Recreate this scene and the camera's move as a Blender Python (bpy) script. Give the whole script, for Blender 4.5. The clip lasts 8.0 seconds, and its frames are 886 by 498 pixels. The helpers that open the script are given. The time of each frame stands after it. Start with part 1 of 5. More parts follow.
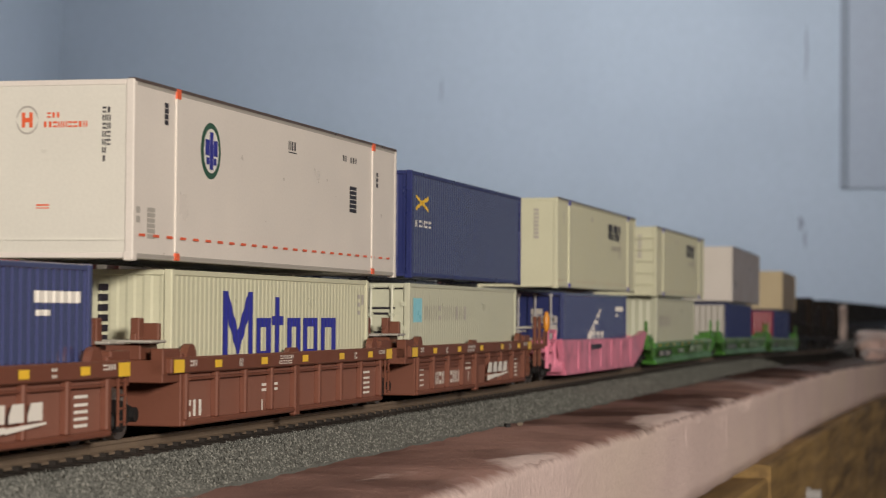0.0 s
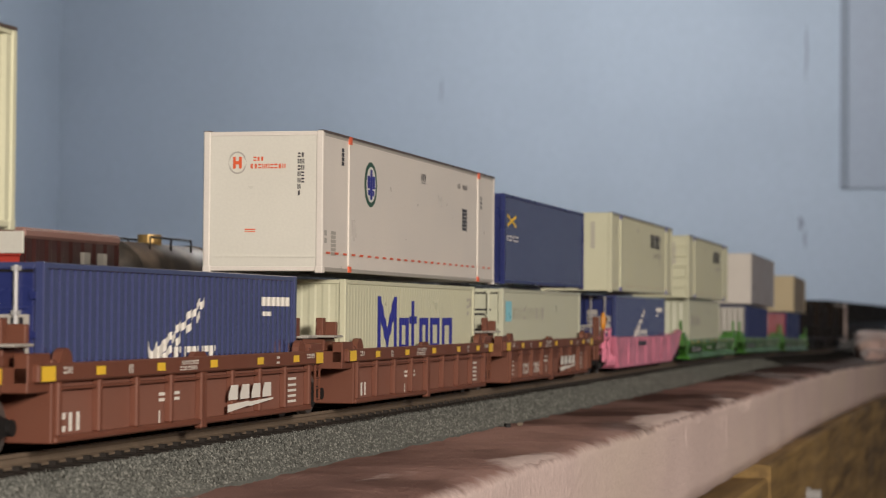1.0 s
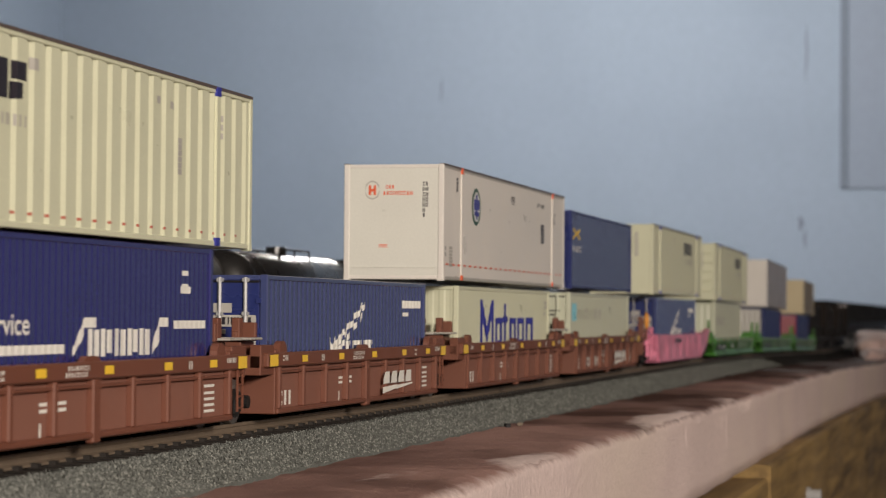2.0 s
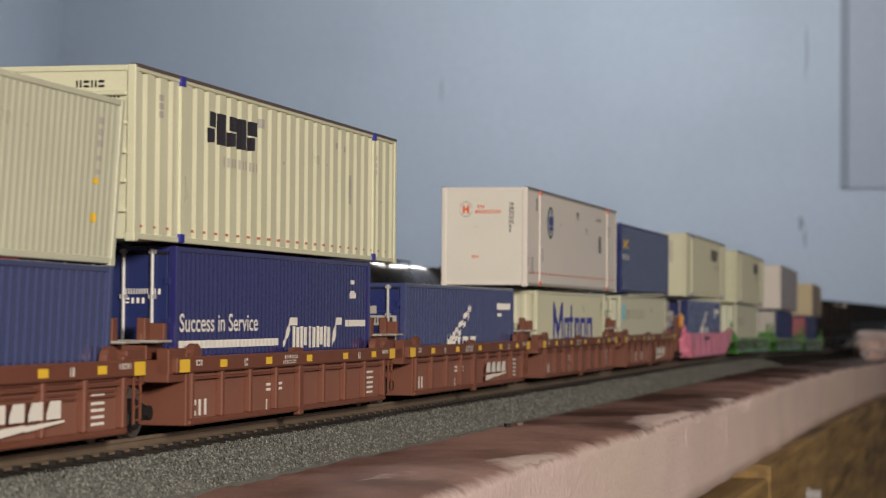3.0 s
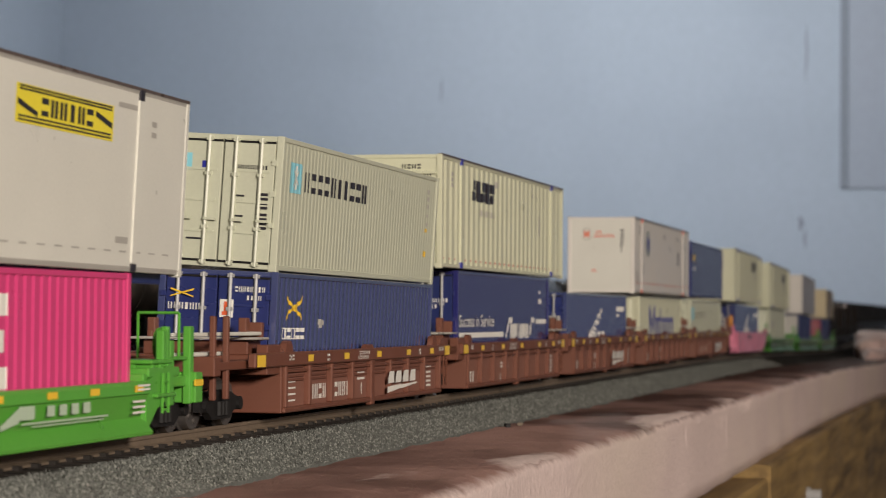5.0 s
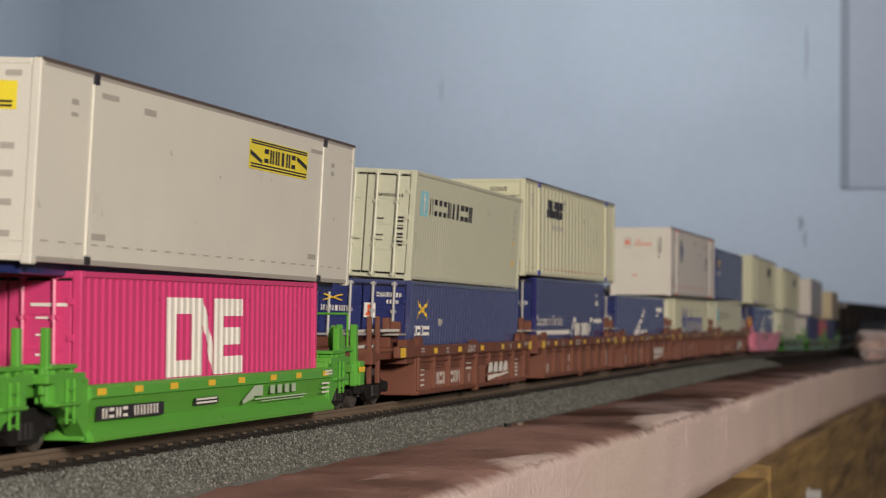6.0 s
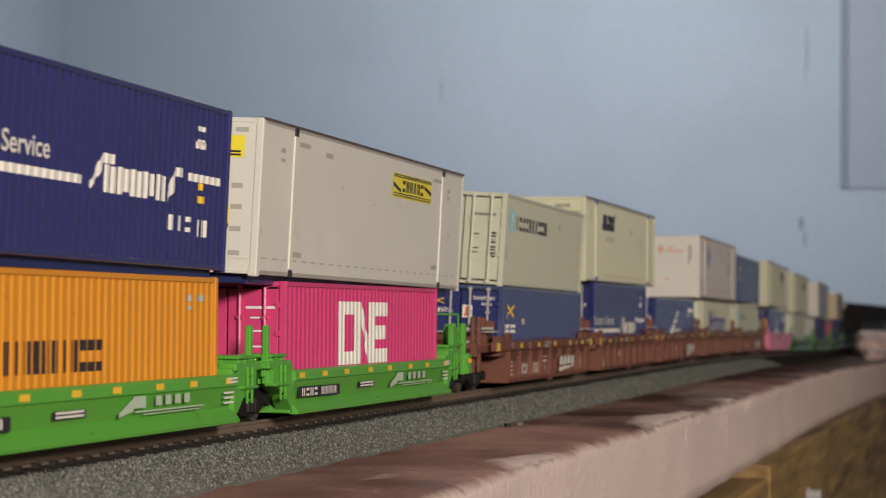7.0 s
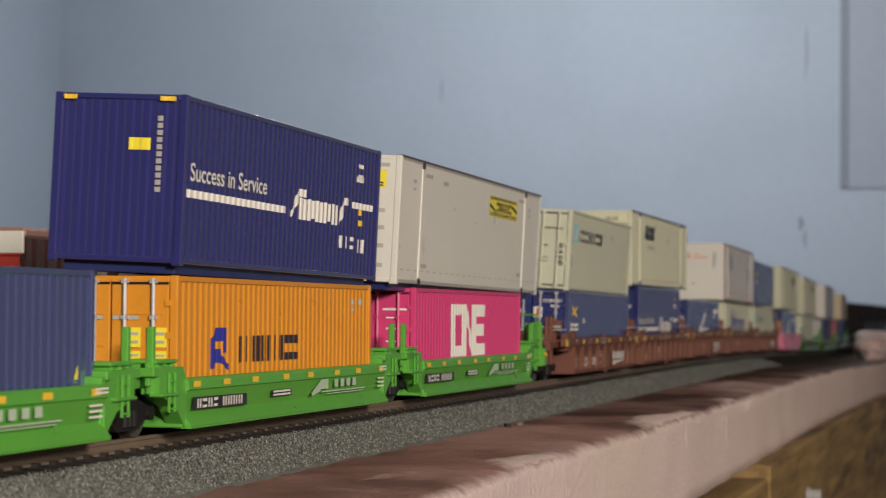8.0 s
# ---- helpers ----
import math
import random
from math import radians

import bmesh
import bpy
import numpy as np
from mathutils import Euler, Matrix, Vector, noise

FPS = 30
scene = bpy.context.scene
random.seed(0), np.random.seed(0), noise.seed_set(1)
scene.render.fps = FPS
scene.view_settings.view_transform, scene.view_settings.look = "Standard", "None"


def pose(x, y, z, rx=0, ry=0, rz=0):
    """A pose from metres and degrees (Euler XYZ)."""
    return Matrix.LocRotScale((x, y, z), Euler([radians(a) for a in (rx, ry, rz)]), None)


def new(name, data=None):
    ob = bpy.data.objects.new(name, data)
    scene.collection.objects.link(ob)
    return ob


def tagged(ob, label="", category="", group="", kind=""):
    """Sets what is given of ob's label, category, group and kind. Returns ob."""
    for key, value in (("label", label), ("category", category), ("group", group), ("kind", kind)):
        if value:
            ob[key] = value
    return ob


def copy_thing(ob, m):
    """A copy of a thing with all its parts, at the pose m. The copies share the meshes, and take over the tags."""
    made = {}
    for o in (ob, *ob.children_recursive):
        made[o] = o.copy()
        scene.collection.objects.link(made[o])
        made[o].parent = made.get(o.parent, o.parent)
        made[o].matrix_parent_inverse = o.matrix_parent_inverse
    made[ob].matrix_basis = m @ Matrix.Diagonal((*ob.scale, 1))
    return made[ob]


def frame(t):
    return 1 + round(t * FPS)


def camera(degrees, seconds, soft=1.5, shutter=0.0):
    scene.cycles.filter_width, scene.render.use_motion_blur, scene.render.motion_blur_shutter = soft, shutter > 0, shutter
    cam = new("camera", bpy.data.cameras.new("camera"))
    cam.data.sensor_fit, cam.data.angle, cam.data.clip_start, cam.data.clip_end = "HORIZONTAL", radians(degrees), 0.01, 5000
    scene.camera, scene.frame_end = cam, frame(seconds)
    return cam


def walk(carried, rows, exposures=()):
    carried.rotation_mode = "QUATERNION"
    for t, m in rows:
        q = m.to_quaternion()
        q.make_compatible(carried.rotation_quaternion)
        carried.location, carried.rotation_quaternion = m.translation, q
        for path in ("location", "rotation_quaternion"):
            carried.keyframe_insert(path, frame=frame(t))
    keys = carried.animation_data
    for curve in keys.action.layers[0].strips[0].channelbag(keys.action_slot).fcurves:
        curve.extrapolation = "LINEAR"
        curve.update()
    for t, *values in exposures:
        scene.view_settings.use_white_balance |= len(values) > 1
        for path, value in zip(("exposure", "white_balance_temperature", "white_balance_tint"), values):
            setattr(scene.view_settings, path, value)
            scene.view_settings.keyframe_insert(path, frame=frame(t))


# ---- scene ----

ZR = 1.1           # height of the rail heads over the room's floor
BED = -0.008       # foam top, below the rail heads
EYE = (0.0, -0.1695, ZR + 0.0242)

# ---- camera: it stands still ----
cam = camera(22.31, 8.0, soft=1.0, shutter=0.2)
VIEW = pose(*EYE, 0, 0, 13.92 - 90) @ pose(0, 0, 0, 90 + 1.63, 0, 0) @ pose(0, 0, 0, 0, 0, 0.46)
cam.data.dof.use_dof = True
cam.data.dof.focus_distance = 0.50
cam.data.dof.aperture_fstop = 58.0
walk(cam, [(0.0, VIEW), (8.0, VIEW)], exposures=[(0.0, 0.0), (8.0, 0.0)])

# ---- world and lamps ----
world = bpy.data.worlds.new("world")
scene.world = world
world.use_nodes = True
world.node_tree.nodes["Background"].inputs["Color"].default_value = (0.55, 0.6, 0.7, 1)
world.node_tree.nodes["Background"].inputs["Strength"].default_value = 0.05


def ceiling_lamp(x, y, z, radius, watts, colour):
    data = bpy.data.lights.new("ceiling_lamp", "POINT")
    data.shadow_soft_size, data.energy, data.color = radius, watts, colour
    ob = new("ceiling_lamp", data)
    ob.location = (x, y, z)
    return ob


CEIL = ZR + 1.3
LAMPS = ((-1.25, -1.30, ZR + 0.46, 199.0, (1.0, 0.89, 0.79)), (4.72, 0.80, CEIL - 0.16, 83.0, (1.0, 0.95, 0.90)))
for lx, ly, lz, watts, tone in LAMPS:
    ceiling_lamp(lx, ly, lz, 0.07 if lx > 0 else 0.14, watts, tone)

# ---- materials ----


def material(name, colour, rough=0.5, metal=0.0, vary=0.08, scale=60.0, fine=900.0, bump=0.0, spec=0.5, dirt=None, dirt_amount=0.0, dirt_scale=45.0):
    """Principled paint with two scales of variation, optional stains and fine relief, in the thing's own space."""
    m = bpy.data.materials.new(name)
    m.use_nodes = True
    nt = m.node_tree
    n, l = nt.nodes, nt.links
    b = n["Principled BSDF"]
    b.inputs["Metallic"].default_value = metal
    b.inputs["Specular IOR Level"].default_value = spec
    co = n.new("ShaderNodeTexCoord")
    a = n.new("ShaderNodeTexNoise")
    a.inputs["Scale"].default_value, a.inputs["Detail"].default_value = scale, 4
    f = n.new("ShaderNodeTexNoise")
    f.inputs["Scale"].default_value, f.inputs["Detail"].default_value = fine, 3
    l.new(co.outputs["Object"], a.inputs["Vector"])
    l.new(co.outputs["Object"], f.inputs["Vector"])
    add = n.new("ShaderNodeMath")
    add.operation = "ADD"
    l.new(a.outputs["Fac"], add.inputs[0])
    l.new(f.outputs["Fac"], add.inputs[1])
    mr = n.new("ShaderNodeMapRange")
    mr.inputs["From Min"].default_value, mr.inputs["From Max"].default_value = 0.6, 1.4
    mr.inputs["To Min"].default_value, mr.inputs["To Max"].default_value = 1 - vary, 1 + vary
    l.new(add.outputs[0], mr.inputs["Value"])
    mul = n.new("ShaderNodeVectorMath")
    mul.operation = "SCALE"
    mul.inputs[0].default_value = colour
    l.new(mr.outputs["Result"], mul.inputs["Scale"])
    out = mul.outputs["Vector"]
    if dirt:
        d = n.new("ShaderNodeTexNoise")
        d.inputs["Scale"].default_value, d.inputs["Detail"].default_value = dirt_scale, 6
        l.new(co.outputs["Object"], d.inputs["Vector"])
        r = n.new("ShaderNodeMapRange")
        r.inputs["From Min"].default_value, r.inputs["From Max"].default_value = 0.48, 0.72
        r.inputs["To Max"].default_value = dirt_amount
        l.new(d.outputs["Fac"], r.inputs["Value"])
        mix = n.new("ShaderNodeMix")
        mix.data_type = "RGBA"
        l.new(r.outputs["Result"], mix.inputs["Factor"])
        l.new(out, mix.inputs["A"])
        mix.inputs["B"].default_value = (*dirt, 1)
        out = mix.outputs["Result"]
    l.new(out, b.inputs["Base Color"])
    rr = n.new("ShaderNodeMapRange")
    rr.inputs["From Min"].default_value, rr.inputs["From Max"].default_value = 0.3, 0.7
    rr.inputs["To Min"].default_value, rr.inputs["To Max"].default_value = max(0.02, rough - 0.08), min(1, rough + 0.08)
    l.new(a.outputs["Fac"], rr.inputs["Value"])
    l.new(rr.outputs["Result"], b.inputs["Roughness"])
    if bump:
        bp = n.new("ShaderNodeBump")
        bp.inputs["Strength"].default_value, bp.inputs["Distance"].default_value = 0.6, bump
        l.new(f.outputs["Fac"], bp.inputs["Height"])
        l.new(bp.outputs["Normal"], b.inputs["Normal"])
    return m


def paint(name, colour, rough=0.34, **k):
    return material(name, colour, rough, spec=k.pop("spec", 0.65), vary=k.pop("vary", 0.05), scale=70, fine=1500, bump=0.00003, **k)


WHITE = paint("white_paint", (0.73, 0.69, 0.635))
OFFWHITE = paint("offwhite_paint", (0.69, 0.68, 0.61))
CREAM = paint("cream_paint", (0.61, 0.615, 0.45))
GREYCREAM = paint("grey_cream_paint", (0.535, 0.55, 0.425))
TAN = paint("tan_paint", (0.62, 0.52, 0.33))
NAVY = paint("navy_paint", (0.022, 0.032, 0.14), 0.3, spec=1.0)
# side copy of the navy, lifted in colour for the sheen at grazing view
SHEEN_BLUE = paint("sheen_blue_paint", (0.055, 0.070, 0.178), 0.17, spec=1.0)
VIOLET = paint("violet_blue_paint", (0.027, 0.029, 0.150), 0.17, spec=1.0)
for glossy in (SHEEN_BLUE, VIOLET):
    glossy.node_tree.nodes["Principled BSDF"].inputs["Coat Weight"].default_value = 1.0
    glossy.node_tree.nodes["Principled BSDF"].inputs["Coat Roughness"].default_value = 0.12
    glossy.node_tree.nodes["Principled BSDF"].inputs["Coat IOR"].default_value = 1.6
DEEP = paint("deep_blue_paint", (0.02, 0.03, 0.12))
ORANGE = paint("orange_paint", (0.66, 0.265, 0.025))
MAGENTA = paint("magenta_paint", (0.62, 0.055, 0.19))
RED = paint("red_paint", (0.45, 0.05, 0.035))
CRIMSON = paint("crimson_paint", (0.26, 0.025, 0.045))
MAROON = paint("maroon_paint", (0.055, 0.02, 0.018))
ENGINE = material("dark_engine_paint", (0.022, 0.016, 0.013), 0.7, vary=0.2, scale=70, fine=900, spec=0.15)
BRASS = material("dull_brass", (0.42, 0.28, 0.10), 0.45, 0.6)
DUSTPINK = paint("dusty_roof_paint", (0.30, 0.17, 0.145), 0.6)
PINK = paint("pink_paint", (0.80, 0.26, 0.38), dirt=(0.12, 0.03, 0.05), dirt_amount=0.5, dirt_scale=150)
GREEN = paint("green_paint", (0.10, 0.36, 0.045))
DUSTY = paint("dusty_brown_plastic", (0.215, 0.092, 0.064), 0.6, dirt=(0.22, 0.08, 0.05), dirt_amount=0.5, dirt_scale=120)
BROWN = paint("brown_plastic", (0.155, 0.054, 0.031), 0.5, dirt=(0.16, 0.06, 0.04), dirt_amount=0.4)
YELLOW = paint("yellow_mark", (0.85, 0.55, 0.04))
LEMON = paint("lemon_mark", (0.85, 0.72, 0.05))
INK = paint("ink_mark", (0.025, 0.022, 0.03))
INK_BLUE = paint("blue_mark", (0.03, 0.035, 0.30))
CHALK = paint("white_mark", (0.78, 0.76, 0.70))
FADED = paint("faded_white_mark", (0.45, 0.56, 0.42))
GREYMARK = paint("grey_mark", (0.42, 0.40, 0.36))
REDMARK = paint("red_mark", (0.75, 0.13, 0.05))
DULLRED = paint("dull_red_mark", (0.42, 0.13, 0.09))
ROOFEDGE = paint("brown_roof_edge", (0.10, 0.075, 0.065))
# darkened white and tan: the shade on far container sides, held in the colour
SHADED_WHITE = paint("shaded_white_paint", (0.38, 0.33, 0.305))
SHADED_TAN = paint("shaded_tan_paint", (0.24, 0.19, 0.125))
# the same green with the weak far light put in as dark blotches
DIM_GREEN = paint("dim_green_paint", (0.07, 0.24, 0.035), dirt=(0.03, 0.03, 0.02), dirt_amount=0.85, dirt_scale=70)
SKY = paint("pale_blue_mark", (0.25, 0.60, 0.70))
EMBLEM = paint("dark_green_mark", (0.03, 0.10, 0.06))
ROD = paint("grey_rod", (0.36, 0.36, 0.36))
BLACK = material("black_plastic", (0.016, 0.015, 0.015), 0.55, vary=0.15, scale=70, fine=1500, bump=0.00003, spec=0.15)
BLACKGLOSS = paint("black_tank_paint", (0.012, 0.011, 0.011), 0.3)
SILVER = paint("dusty_tank_paint", (0.04, 0.034, 0.028), 0.62, dirt=(0.22, 0.17, 0.13), dirt_amount=0.8, dirt_scale=60)
WHEEL = material("wheel_metal", (0.17, 0.155, 0.145), 0.4, 0.7)
RAIL = material("weathered_rail", (0.185, 0.14, 0.10), 0.5, 0.1, vary=0.15, scale=200)
TIE = material("tie_plastic", (0.022, 0.018, 0.015), 0.6, vary=0.2)
DARK_BED = material("dark_ballast", (0.030, 0.027, 0.024), 0.95, spec=0.05, vary=0.35, scale=300, fine=2500, bump=0.0003)
GRIT = material("grey_ballast", (0.125, 0.13, 0.12), 0.95, spec=0.1, vary=0.35, scale=300, fine=2500, bump=0.0003)


def stone_material():
    m = material("ballast_grains", (0.30, 0.305, 0.285), 0.7, vary=0.2, scale=400, fine=3000)
    n, l = m.node_tree.nodes, m.node_tree.links
    g = n.new("ShaderNodeNewGeometry")
    r = n.new("ShaderNodeValToRGB")
    r.color_ramp.elements[0].color = (0.062, 0.065, 0.058, 1)
    r.color_ramp.elements[1].color = (0.24, 0.245, 0.22, 1)
    mid = r.color_ramp.elements.new(0.6)
    mid.color = (0.105, 0.11, 0.10, 1)
    l.new(g.outputs["Random Per Island"], r.inputs["Fac"])
    l.new(r.outputs["Color"], n["Principled BSDF"].inputs["Base Color"])
    return m


STONES = stone_material()
FOAM = material("pink_foam", (0.58, 0.43, 0.40), 0.8, spec=0.25, vary=0.09, scale=18, fine=500, bump=0.0004, dirt=(0.52, 0.44, 0.35), dirt_amount=0.7, dirt_scale=9)


def painted_foam():
    """Pink foam with a worn coat of brown paint, laid on by the mesh's own paint value."""
    m = material("brown_painted_foam", (0.68, 0.55, 0.52), 0.75, spec=0.1, vary=0.10, scale=18, fine=600, bump=0.0009, dirt=(0.66, 0.56, 0.47), dirt_amount=0.6, dirt_scale=9)
    n, l = m.node_tree.nodes, m.node_tree.links
    b = n["Principled BSDF"]
    under = b.inputs["Base Color"].links[0].from_socket
    co = n.new("ShaderNodeTexCoord")
    at = n.new("ShaderNodeAttribute")
    at.attribute_name = "paint"
    n1 = n.new("ShaderNodeTexNoise")
    n1.inputs["Scale"].default_value, n1.inputs["Detail"].default_value, n1.inputs["Roughness"].default_value = 95, 10, 0.72
    l.new(co.outputs["Object"], n1.inputs["Vector"])
    add = n.new("ShaderNodeMath")
    add.operation = "MULTIPLY_ADD"
    add.inputs[1].default_value = 0.55
    l.new(n1.outputs["Fac"], add.inputs[0])
    l.new(at.outputs["Fac"], add.inputs[2])
    r = n.new("ShaderNodeMapRange")
    r.inputs["From Min"].default_value, r.inputs["From Max"].default_value = 0.60, 0.86
    l.new(add.outputs[0], r.inputs["Value"])
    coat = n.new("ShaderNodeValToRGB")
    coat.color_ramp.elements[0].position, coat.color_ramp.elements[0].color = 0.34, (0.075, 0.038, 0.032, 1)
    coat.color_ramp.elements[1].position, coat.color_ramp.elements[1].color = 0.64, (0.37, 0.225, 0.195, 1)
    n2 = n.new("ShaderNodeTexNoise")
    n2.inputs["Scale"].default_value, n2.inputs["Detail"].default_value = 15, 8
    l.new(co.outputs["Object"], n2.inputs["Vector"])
    # the coat's colour turns darker towards the far end of the shelf
    far_dark = n.new("ShaderNodeAttribute")
    far_dark.attribute_name = "far_dark"
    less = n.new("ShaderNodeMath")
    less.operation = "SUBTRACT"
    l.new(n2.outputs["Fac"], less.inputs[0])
    l.new(far_dark.outputs["Fac"], less.inputs[1])
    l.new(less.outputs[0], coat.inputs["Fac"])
    mix = n.new("ShaderNodeMix")
    mix.data_type = "RGBA"
    l.new(r.outputs["Result"], mix.inputs["Factor"])
    l.new(under, mix.inputs["A"])
    l.new(coat.outputs["Color"], mix.inputs["B"])
    l.new(mix.outputs["Result"], b.inputs["Base Color"])
    # the coat dried crinkled and shinier than the bare foam
    sheen = n.new("ShaderNodeMapRange")
    sheen.inputs["To Min"].default_value, sheen.inputs["To Max"].default_value = 0.90, 0.80
    l.new(r.outputs["Result"], sheen.inputs["Value"])
    l.new(sheen.outputs["Result"], b.inputs["Roughness"])
    n3 = n.new("ShaderNodeTexNoise")
    n3.inputs["Scale"].default_value, n3.inputs["Detail"].default_value, n3.inputs["Roughness"].default_value = 420, 6, 0.65
    l.new(co.outputs["Object"], n3.inputs["Vector"])
    crinkle = n.new("ShaderNodeBump")
    crinkle.inputs["Strength"].default_value, crinkle.inputs["Distance"].default_value = 0.7, 0.0012
    l.new(n3.outputs["Fac"], crinkle.inputs["Height"])
    l.new(crinkle.outputs["Normal"], b.inputs["Normal"])
    return m


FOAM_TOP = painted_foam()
WALL = material("blue_wall_paint", (0.31, 0.385, 0.49), 0.75, vary=0.05, scale=1.3, fine=40, bump=0.0004, dirt=(0.24, 0.30, 0.38), dirt_amount=0.35, dirt_scale=2.6)
PANEL = material("grey_panel_paint", (0.265, 0.32, 0.41), 0.75, vary=0.05, scale=1.3, fine=40, bump=0.0004)
STRIP = material("dark_strip_paint", (0.17, 0.21, 0.27), 0.7, vary=0.08, scale=5, fine=60)
# unseen ceiling and closing walls, kept dark so that they bounce less light
CEILPAINT = material("ceiling_paint", (0.30, 0.29, 0.27), 0.9, vary=0.06, scale=2, fine=60)
UNSEEN_WALL = material("unseen_wall_brown", (0.13, 0.085, 0.055), 0.6, vary=0.15, scale=3, fine=60)
FLOORMAT = material("dark_floor", (0.06, 0.045, 0.035), 0.6, vary=0.2, scale=3, fine=60)
PLASTER = material("pinkish_plaster", (0.74, 0.62, 0.57), 0.8, vary=0.2, scale=60, fine=300, dirt=(0.12, 0.09, 0.10), dirt_amount=0.7, dirt_scale=40)
LAMPWHITE = paint("lamp_housing", (0.8, 0.8, 0.78))


def wood_material():
    m = material("golden_pine", (0.42, 0.25, 0.08), 0.65, vary=0.12, scale=14, fine=300, bump=0.0002)
    nt = m.node_tree
    n, l = nt.nodes, nt.links
    co = n.new("ShaderNodeTexCoord")
    mp = n.new("ShaderNodeMapping")
    mp.inputs["Scale"].default_value = (6, 90, 90)
    ns = n.new("ShaderNodeTexNoise")
    ns.inputs["Scale"].default_value, ns.inputs["Detail"].default_value = 1.5, 5
    l.new(co.outputs["Object"], mp.inputs["Vector"])
    l.new(mp.outputs["Vector"], ns.inputs["Vector"])
    r = n.new("ShaderNodeValToRGB")
    r.color_ramp.elements[0].position, r.color_ramp.elements[0].color = 0.32, (0.095, 0.055, 0.018, 1)
    r.color_ramp.elements[1].position, r.color_ramp.elements[1].color = 0.66, (0.35, 0.225, 0.075, 1)
    l.new(ns.outputs["Fac"], r.inputs["Fac"])
    l.new(r.outputs["Color"], n["Principled BSDF"].inputs["Base Color"])
    return m


WOOD = wood_material()

# ---- mesh helpers ----


def box(bm, x0, x1, y0, y1, z0, z1, bevel=0.0):
    m = Matrix.Translation(((x0 + x1) / 2, (y0 + y1) / 2, (z0 + z1) / 2)) @ Matrix.Diagonal((x1 - x0, y1 - y0, z1 - z0, 1))
    vs = bmesh.ops.create_cube(bm, size=1, matrix=m)["verts"]
    if bevel:
        es = list({e for v in vs for e in v.link_edges})
        bmesh.ops.bevel(bm, geom=es, offset=bevel, segments=1, affect="EDGES", profile=0.5)


def rod(bm, a, b, r, n=8):
    a, b = Vector(a), Vector(b)
    d = b - a
    m = Matrix.Translation((a + b) / 2) @ d.to_track_quat("Z", "Y").to_matrix().to_4x4()
    bmesh.ops.create_cone(bm, cap_ends=True, segments=n, radius1=r, radius2=r, depth=d.length, matrix=m)


def prism(bm, pts, x0, x1):
    """A closed yz outline drawn out along x."""
    a = [bm.verts.new((x0, y, z)) for y, z in pts]
    b = [bm.verts.new((x1, y, z)) for y, z in pts]
    n = len(pts)
    for i in range(n):
        bm.faces.new((a[i], a[(i + 1) % n], b[(i + 1) % n], b[i]))
    bm.faces.new(a[::-1])
    bm.faces.new(b)


def slab(bm, pts, y0, y1):
    """A closed xz outline drawn out along y."""
    a = [bm.verts.new((x, y0, z)) for x, z in pts]
    b = [bm.verts.new((x, y1, z)) for x, z in pts]
    n = len(pts)
    for i in range(n):
        bm.faces.new((a[i], a[(i + 1) % n], b[(i + 1) % n], b[i]))
    bm.faces.new(a[::-1])
    bm.faces.new(b)


def mesh_of(name, bm, mat, smooth=False):
    bmesh.ops.recalc_face_normals(bm, faces=bm.faces)
    me = bpy.data.meshes.new(name)
    bm.to_mesh(me)
    bm.free()
    me.materials.append(mat)
    if smooth:
        for p in me.polygons:
            p.use_smooth = True
    return me


def part(name, bm, mat, parent, label="", smooth=False):
    ob = new(name, mesh_of(name, bm, mat, smooth))
    ob.parent = parent
    if label:
        ob["label"] = label
    return ob


def share(name, me, parent, m=None):
    ob = new(name, me)
    ob.parent = parent
    if m is not None:
        ob.matrix_basis = m
    return ob


def thing(name, label, category, group="", kind=""):
    return tagged(new(name), label, category, group, kind)


def solid(name, bm, mat, label, category="", group="", kind="structure", smooth=False):
    return tagged(new(name, mesh_of(name, bm, mat, smooth)), label, category, group, kind)


# ---- the way of the track ----
BEND_AT, BEND = 0.5714, 0.011675
DIP_AT, DIP_END, DIP = 1.15, 2.7, 0.013


def sag(x):
    """The shelf sags a little towards its far end."""
    k = min(max((x - DIP_AT) / (DIP_END - DIP_AT), 0.0), 1.0)
    return -DIP * k * k * (3 - 2 * k)


def way(s, lat=0.0):
    """Place and heading at s metres along the line: straight, then a very wide curve; the line drops a little far off."""
    d = max(s - BEND_AT, 0.0)
    th = BEND * d
    x = BEND_AT + math.sin(th) / BEND if d > 0 else s
    y = (1 - math.cos(th)) / BEND
    z = sag(x)
    slope = (sag(x + 0.01) - sag(x - 0.01)) / 0.02
    return x - math.sin(th) * lat, y + math.cos(th) * lat, z, math.degrees(th), -math.degrees(math.atan(slope))


def back_way(s, lat):
    """The back track runs straight."""
    return s, lat, sag(s), 0.0, 0.0


def on_line(s, up=0.0, lat=0.0, roll=0.0, nose=0.0):
    x, y, z, h, p = way(s, lat)
    return pose(x, y, ZR + z + up, roll, p + nose, h)


# ---- room ----
XE, XB, YL, YR = 6.2, -5.6, 2.545, -3.8


